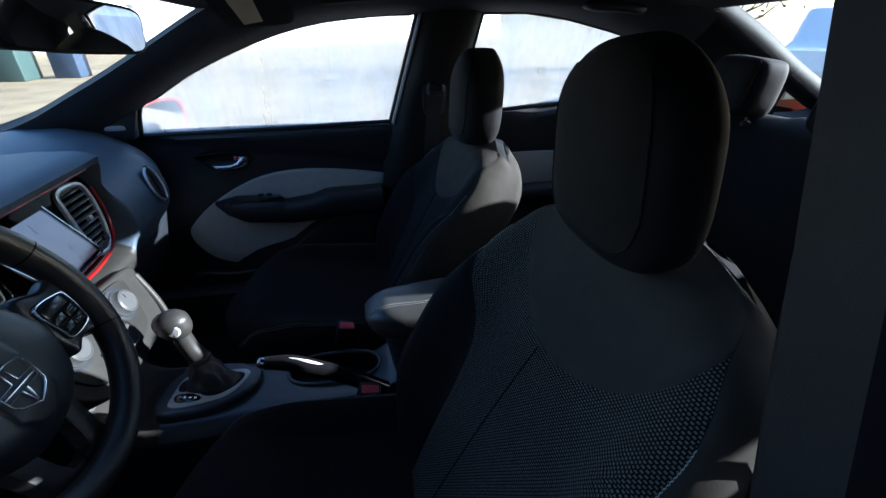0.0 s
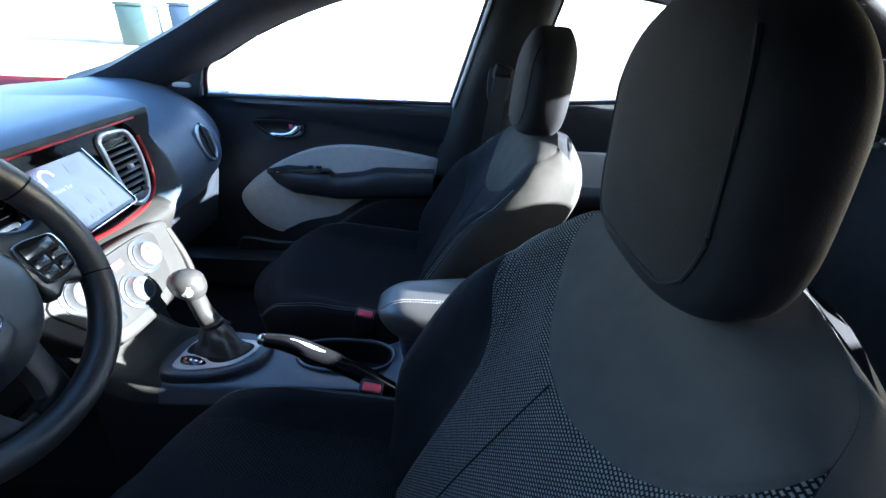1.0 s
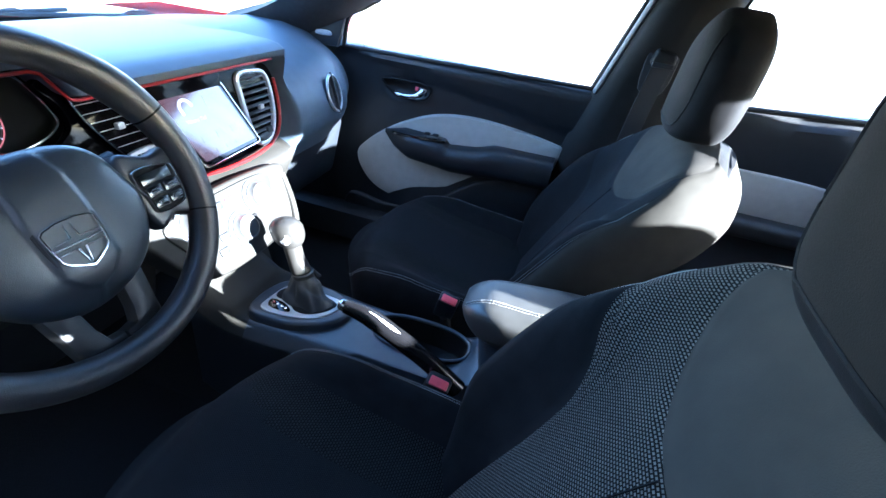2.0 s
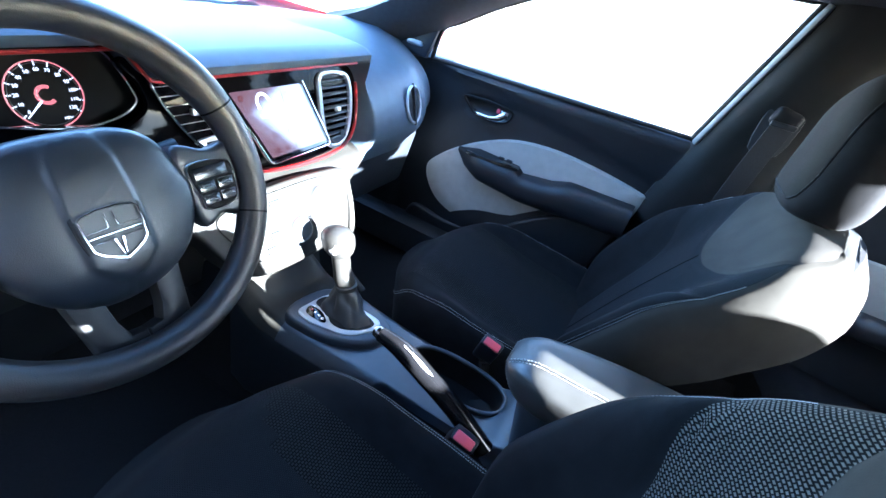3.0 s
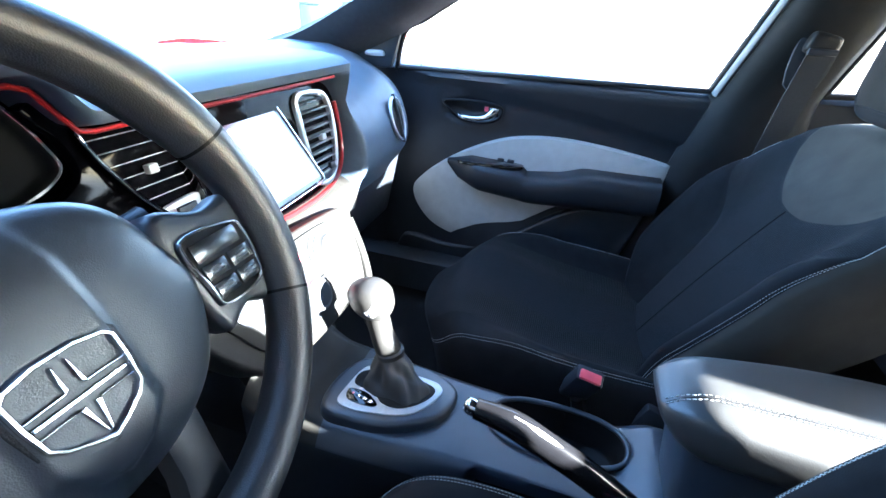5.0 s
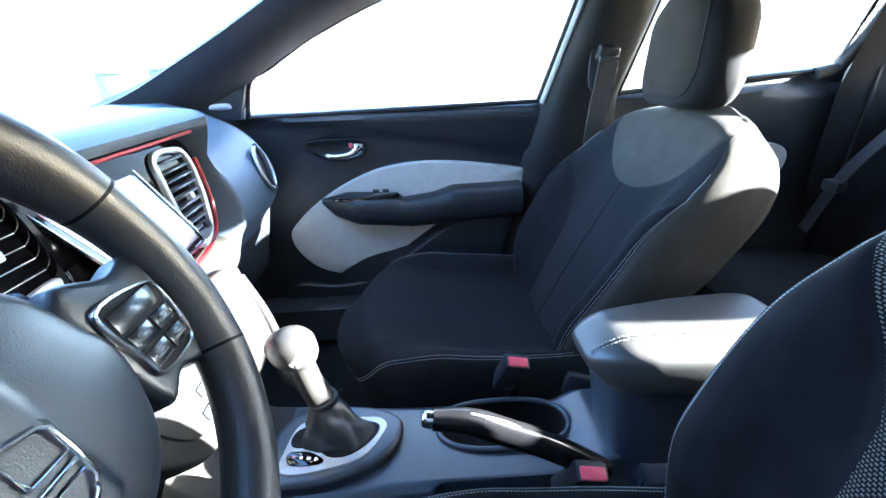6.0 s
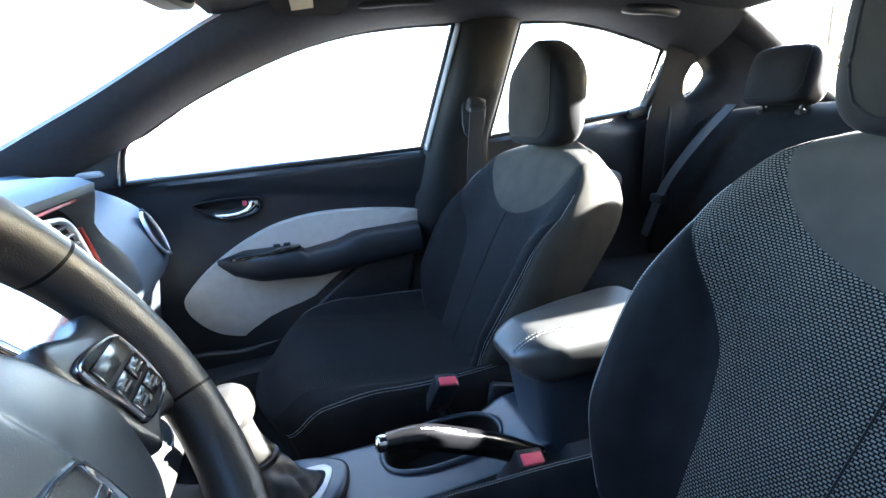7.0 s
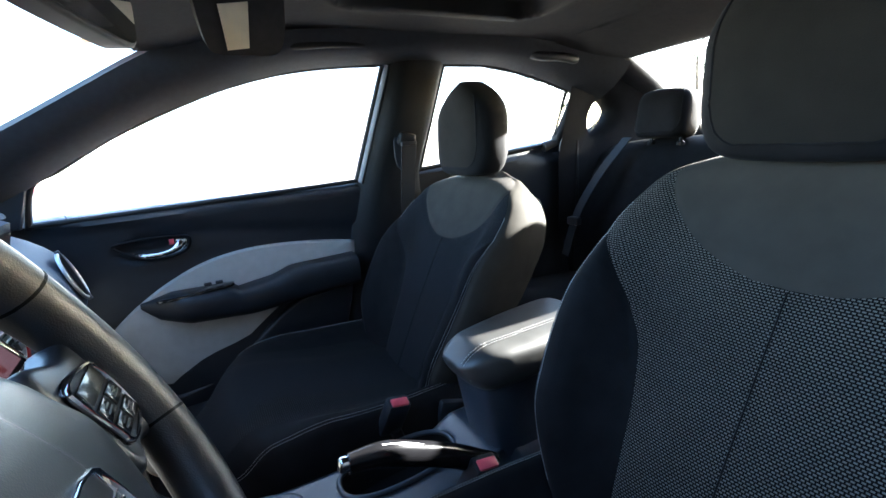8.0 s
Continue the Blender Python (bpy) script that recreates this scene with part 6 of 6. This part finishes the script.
# ---- belts ----
def buckle(at, lean, label):
    b = thing("seat_belt_buckle", at, label, "seat belt buckle", "buckles")
    R = Matrix.Rotation(radians(lean), 4, "Y") @ Matrix.Rotation(radians(24), 4, "X")
    part("housing", box((0.044, 0.028, 0.088), (0, 0, 0), 0.006, 2, R), M_PLASTIC, b)
    part("button", box((0.034, 0.017, 0.010), R @ Vector((0, -0.003, 0.042)), 0.003, 2, R), M_BUCKLE, b, "bright red press button")
    part("stalk", tube([(0.0, 0, -0.03), (0.03, 0.0, -0.14)], 0.012, 8), M_DARK, b)
    return b


buckle((0.046, 0.126, 0.552), 12, "black belt buckle with a red button beside the passenger seat")
buckle((0.092, -0.085, 0.546), 12, "black belt buckle with a red button beside the driver's seat")


def ribbon(pts, wide, ways, thick=0.0014):
    """A flat strap along a line; ways gives its width's direction at both ends."""
    pts = [Vector(p) for p in pts]
    rows = []
    for i, p in enumerate(pts):
        w = Vector(ways[0]).lerp(Vector(ways[1]), i / (len(pts) - 1)).normalized() * wide / 2
        d = (pts[min(i + 1, len(pts) - 1)] - pts[max(i - 1, 0)]).normalized()
        n = d.cross(w).normalized() * thick
        rows.append([p - w, p - w * 0.98 + n, p + w * 0.98 + n, p + w, p + w * 0.98 - n, p - w * 0.98 - n])
    return surface(rows, closed=True, caps=True)


def front_belt(s):
    y = MID + s * (side_y(1.05) - 0.062)
    back = 0.0 if s > 0 else 0.075
    belt = thing("seat_belt", (0.37 + back, y, 0.5), "black seat belt hanging from its pillar guide", "seat belt", "front seat belts")
    top = Vector((0.375 + back, y, 1.055))
    part("guide", shift(box((0.055, 0.030, 0.040), top, 0.010, 3, Matrix.Rotation(radians(12), 4, "Y")), belt), M_DARK, belt, "black plastic belt guide")
    part("guide_slot", shift(box((0.050, 0.012, 0.012), top + Vector((0, -s * 0.014, -0.012)), 0.003), belt), M_PLASTIC, belt)
    pts = [top + Vector((0, -s * 0.012, -0.01)), top + Vector((-0.012, -s * 0.010, -0.12)), top + Vector((-0.022, 0.0, -0.30)), top + Vector((-0.03, s * 0.02, -0.65))]
    part("strap", shift(ribbon(spline(pts, 6), 0.046, ((1, 0, 0.1), (1, 0, 0))), belt), M_BELT, belt, "black woven strap")
    part("slide_cover", shift(prism(smooth_poly([(x + back, z) for x, z in ((0.345, 1.10), (0.405, 1.10), (0.40, 0.98), (0.34, 0.98))], 4), 0.006, 0.003, 2, to_side(s, side_y(1.05) - 0.052)), belt), M_PLASTIC, belt)


front_belt(1)
front_belt(-1)
rb = thing("seat_belt", (1.1, 0.55, 0.6), "dark rear seat belt slanting over the bench", "seat belt")
part("strap", shift(ribbon(spline([(1.19, 0.50, 1.00), (1.10, 0.545, 0.88), (1.03, 0.585, 0.74), (0.98, 0.60, 0.58)], 6), 0.048, ((0.2, 1, 0), (0.3, 1, 0))), rb), M_BELT, rb)
part("tongue", shift(box((0.03, 0.05, 0.03), (1.015, 0.588, 0.71), 0.006), rb), M_PLASTIC, rb)

# ---- mirror and visors ----
mir = thing("rear_view_mirror", (-0.25, 0.03, 1.215), "black rear view mirror on a stalk", "mirror")
MT = Matrix.Translation((-0.263, 0.044, 1.238)) @ Matrix.Rotation(radians(-20), 4, "Z") @ Matrix.Rotation(radians(2.5), 4, "Y") @ FACE @ Matrix.Rotation(radians(-5), 4, "Z")
mo = smooth_poly([(-0.125, 0.0), (-0.118, 0.030), (-0.06, 0.037), (0.06, 0.037), (0.118, 0.030), (0.125, 0.0), (0.118, -0.032), (0.05, -0.038), (-0.05, -0.038), (-0.118, -0.032)], 5)
part("housing", shift(prism(mo, 0.030, 0.006, 3, MT @ Matrix.Translation((0, 0, -0.030))), mir), M_DARK, mir)
part("glass", shift(prism([(x * 0.93, y * 0.86) for x, y in mo], 0.002, 0, 1, MT @ Matrix.Translation((0, 0, 0.0005))), mir), M_MIRROR, mir, "bright mirror glass")
part("stalk", shift(tube([MT @ Vector((0, 0.0, -0.02)), (-0.315, 0.03, 1.25), (-0.33, 0.025, 1.285)], 0.010, 10), mir), M_DARK, mir)


v_up = Vector((-0.25, 0.5, 0.83)).normalized()
v_x = Vector((0.957, 0, 0.288)).normalized()
v_y = v_up.cross(v_x)
VT = Matrix.Translation((-0.06, 0.38, 1.24)) @ Matrix((v_x, v_y, v_up)).transposed().to_4x4()
visor = thing("sun_visor", (-0.06, 0.36, 1.26), "dark folded sun visor with a cream warning label", "sun visor")
part("board", shift(prism(smooth_poly([(-0.066, -0.178), (0.07, -0.178), (0.078, -0.15), (0.074, -0.02), (0.055, 0.032), (0.0, 0.012), (-0.055, -0.015), (-0.068, -0.05), (-0.067, -0.15)], 4), 0.022, 0.008, 3, VT), visor), M_LINER, visor)
part("label", shift(prism([(-0.034, -0.122), (0.0145, -0.112), (0.003, -0.008), (-0.036, -0.018)], 0.001, 0, 1, VT @ Matrix.Translation((0, 0, -0.0022))), visor), M_LABEL, visor, "cream warning label")
gh = thing("grab_handle", (0.92, MID + 0.54, 1.28), "dark folded roof grab handle", "grab handle")
part("bar", shift(tube(spline([(0.80, MID + 0.575, 1.295), (0.83, MID + 0.535, 1.278), (0.91, MID + 0.530, 1.276), (0.98, MID + 0.535, 1.270), (1.0, MID + 0.57, 1.278)], 6), 0.014, 10), gh), M_PLASTIC, gh)
gh2 = thing("grab_handle", (0.16, MID + 0.54, 1.28), "dark folded front grab handle on the roof rail", "grab handle")
part("bar", shift(tube(spline([(0.05, MID + 0.575, 1.30), (0.07, MID + 0.550, 1.292), (0.16, MID + 0.545, 1.298), (0.25, MID + 0.550, 1.302), (0.27, MID + 0.575, 1.312)], 6), 0.012, 10), gh2), M_DARK, gh2)

# ---- outside ----
M_GROUND = mat("dry_ground", (0.44, 0.335, 0.195), 0.95, var=0.25, scale=1.2, bump=0.6, bscale=30, dist=0.02)
M_WALLPALE = mat("pale_wall", (0.82, 0.82, 0.81), 0.9, var=0.06, scale=2.0)
M_SHADEWALL = mat("added_shade_wall", (0.065, 0.062, 0.058), 0.9, var=0.15, scale=3.0, bump=0.3, bscale=60)
M_GREENBIN = mat("green_bin", (0.06, 0.10, 0.095), 0.5, var=0.15)
M_BLUEBIN = mat("blue_bin", (0.05, 0.075, 0.13), 0.5, var=0.15)
M_WHITEPAINT = mat("white_paint", (0.8, 0.8, 0.8), 0.3, coat=0.6)
M_BARK = mat("bark", (0.10, 0.08, 0.06), 0.9, var=0.3, scale=20)
M_LEAF = mat("dull_leaves", (0.08, 0.10, 0.05), 0.8, var=0.3, scale=5)
rows = [[(x, y, 0.0) for y in (-900, -120, -30, -8, 0, 8, 30, 120, 900)] for x in (-900, -120, -30, -8, 0, 8, 30, 120, 900)]
tagged(link("ground", surface(rows), M_GROUND), "dry pale ground with thin grass", "ground", kind="structure")


def hood():
    rows = []
    for i in range(25):
        t = i / 24
        row = []
        for j in range(41):
            u = j / 40 * 2 - 1
            z = 0.945 - 0.03 * t - 0.16 * t ** 3 - 0.012 * abs(u) ** 3 + 0.022 * math.exp(-((abs(u) - 0.62) / 0.06) ** 2) * (1 - t * 0.5)
            row.append((-1.16 - 0.95 * t + 0.20 * u * u, MID + 0.80 * u, z))
        rows.append(row)
    rows.append([(x - 0.02, y, 0.30) for x, y, z in rows[-1]])
    tagged(link("hood", surface(rows), M_PAINT), "glossy red bonnet beyond the windscreen", "bonnet", kind="structure")


hood()
for s, x0 in ((1, -0.98), (-1, -1.0)):
    wiper = thing("wiper", (x0, MID + s * 0.25, 0.95), "black wiper resting at the windscreen's foot", "wiper", "wipers")
    part("arm", shift(tube([(x0 - 0.10, MID + s * 0.45, 0.945), (x0 - 0.12, MID + s * 0.2, 0.957), (x0 - 0.14, MID - s * 0.05, 0.962)], 0.009, 8), wiper), M_DARK, wiper)
    part("blade", shift(box((0.012, 0.55, 0.010), (x0 - 0.15, MID + s * 0.05, 0.962), 0.003), wiper), M_RUBBER, wiper)

mirror = thing("door_mirror", (-0.53, 0.93, 0.93), "red door mirror with a bright glass", "mirror")
DM = Matrix.Translation((-0.545, 0.955, 0.935)) @ Matrix.Rotation(radians(-22), 4, "Z") @ FACE
oval = smooth_poly([(-0.095, 0.0), (-0.085, 0.05), (-0.02, 0.066), (0.07, 0.06), (0.10, 0.02), (0.09, -0.04), (0.02, -0.058), (-0.07, -0.05)], 5)
part("housing", shift(prism([(x * 1.08, y * 1.1) for x, y in oval], 0.09, 0.03, 4, DM @ Matrix.Translation((0, 0, 0.002)) @ Matrix.Diagonal((1, 1, -1, 1))), mirror), M_PAINT, mirror, "glossy red shell")
part("glass", shift(prism(oval, 0.003, 0, 1, DM @ Matrix.Translation((0, 0, 0.001))), mirror), M_MIRROR, mirror, "bright mirror glass")
part("foot", shift(box((0.06, 0.12, 0.03), (-0.56, 0.82, 0.93), 0.01), mirror), M_DARK, mirror)


# the driver's door, swung wide open beside the sill
HM = Matrix.Translation((-0.66, MID - 0.735, 0.0)) @ Matrix.Rotation(radians(-68), 4, "Z")
dd = thing("car_door", (-0.66, MID - 0.735, 0.30), "open driver's door swung wide on its hinges", "car door")
part("inner_panel", shift(prism([(0.0, 0.28), (0.85, 0.30), (0.93, 0.60), (0.92, 0.94), (0.0, 0.93)], 0.07, 0.02, 3, HM @ Matrix(((1, 0, 0, 0), (0, 0, 1, -0.06), (0, 1, 0, 0), (0, 0, 0, 1)))), dd), M_PLASTIC, dd)
part("frame", shift(tube([HM @ Vector(q) for q in ((0.10, -0.02, 0.93), (0.35, 0.03, 1.12), (0.62, 0.06, 1.23), (0.92, 0.07, 1.26), (0.90, 0.0, 0.93))], 0.016, 8), dd), M_RUBBER, dd)


# ---- far things ----
def bin_box(at, size, m, label):
    b = thing("dumpster", at, label, "dumpster")
    bx = join(box((size[0], size[1], size[2]), (0, 0, size[2] / 2), 0.04))
    part("body", bx, m, b)
    part("lid", box((size[0] * 1.04, size[1] * 1.04, 0.08), (0, 0, size[2] + 0.04), 0.02), m, b)


bin_box((-8.0, 12.4, 0), (0.75, 0.75, 0.95), M_GREENBIN, "dark green dumpster on the far dry ground")
bin_box((-7.0, 12.9, 0), (0.6, 0.6, 1.0), M_BLUEBIN, "blue dumpster on the far dry ground")
wall = box((64, 0.4, 2.8), (-10, 27, 1.4), 0.02, turn=Matrix.Rotation(radians(38), 4, "Z"))
tagged(link("wall_far", wall, M_WALLPALE), "long pale building wall beyond the yard", "wall", kind="structure")
for x, y, h in ((-8.9, 13.5, 2.3), (-5.2, 13.0, 1.6)):
    post = thing("post", (x, y, 0), "white painted post in the yard", "post", "white posts")
    part("shaft", box((0.16, 0.16, h), (0, 0, h / 2), 0.02), M_WHITEPAINT, post)
    part("cap", box((0.22, 0.22, 0.06), (0, 0, h + 0.03), 0.01), M_WHITEPAINT, post)


# unseen walls, added to keep light off the driver's seat
tagged(link("wall_shade", box((7.0, 0.3, 2.7), (0.6, -2.0, 1.35), 0.02), M_SHADEWALL), "added plain dark wall that shades the driver's side of the car", "wall", kind="structure")
tagged(link("wall_shade_end", box((0.3, 1.15, 2.7), (3.95, -1.55, 1.35), 0.02), M_SHADEWALL), "added plain dark end of the shading wall behind the open door", "wall", kind="structure")


def parked_car(at, turn, m, label):
    car = thing("parked_car", at, label, "car", "parked cars")
    car.rotation_euler = (0, 0, turn)
    prof = [(-2.2, 0.35), (-2.25, 0.6), (-2.1, 0.85), (-1.2, 0.98), (-0.55, 1.40), (0.7, 1.44), (1.5, 1.05), (2.1, 0.98), (2.25, 0.7), (2.2, 0.35)]
    body = prism(prof, 1.72, 0.08, 3, Matrix(((1, 0, 0, 0), (0, 0, 1, -0.86), (0, 1, 0, 0), (0, 0, 0, 1))))
    part("body", body, m, car)
    for x in (-1.4, 1.4):
        for y in (-0.80, 0.80):
            wh = part("wheel", lathe([(0.20, -0.10), (0.31, -0.10), (0.33, -0.06), (0.33, 0.06), (0.31, 0.10), (0.20, 0.10)], 24, Matrix.Translation((x, y, 0.33)) @ Matrix.Rotation(radians(90), 4, "X")), M_RUBBER, car)
            part("rim", lathe([(0.02, 0.0), (0.20, 0.03), (0.22, 0.0)], 20, Matrix.Translation((x, y + math.copysign(0.10, y), 0.33)) @ Matrix.Rotation(radians(-90 if y > 0 else 90), 4, "X")), M_SILVER, wh)
    for y in (-1, 1):
        part("window", prism([(-0.9, 1.0), (-0.45, 1.33), (0.65, 1.37), (1.25, 1.03)], 0.012, 0.003, 1, Matrix(((1, 0, 0, 0), (0, 0, y, y * 0.855), (0, 1, 0, 0), (0, 0, 0, 1)))), M_GLOSS, car)
    return car


parked_car((8.5, 5.6, 0), radians(35), M_WHITEPAINT, "white parked car behind on the yard")


def bush(at, r, label):
    """A bare-ish shrub: limbs and many small leaf cards in uneven clumps."""
    tree = thing("tree", at, label, "tree")
    rng = random.Random(int(at[0] * 10))
    limbs, leaves = [], bmesh.new()
    trunk = tube([(0, 0, 0), (0.05, 0.02, r * 0.5), (0.0, 0.1, r)], lambda t: 0.09 - 0.05 * t, 8)
    for k in range(14):
        a, e = rng.uniform(0, 6.28), rng.uniform(0.4, 1.2)
        tip = Vector((math.cos(a) * math.cos(e), math.sin(a) * math.cos(e), math.sin(e))) * r * rng.uniform(0.7, 1.15) + Vector((0, 0, r * 0.5))
        limbs.append(tube([(0, 0, r * 0.4), tip * 0.5 + Vector((0, 0, 0.1)), tip], lambda t: 0.035 - 0.028 * t, 5))
        for q in range(70):
            c = tip + Vector((rng.gauss(0, 1), rng.gauss(0, 1), rng.gauss(0, 1))) * r * 0.2
            d, u = Vector((rng.gauss(0, 1), rng.gauss(0, 1), rng.gauss(0, 1))).normalized() * 0.09, Vector((rng.gauss(0, 1), rng.gauss(0, 1), rng.gauss(0, 1))).normalized() * 0.045
            leaves.faces.new([leaves.verts.new(c + d), leaves.verts.new(c + u), leaves.verts.new(c - d), leaves.verts.new(c - u)])
    part("trunk", join(trunk, *limbs), M_BARK, tree)
    part("crown", leaves, M_LEAF, tree)


bush((10.5, 11.5, 0), 2.6, "thin dull tree behind the rear door window")
bush((17.0, 9.5, 0), 3.2, "thin dull tree far behind the car")
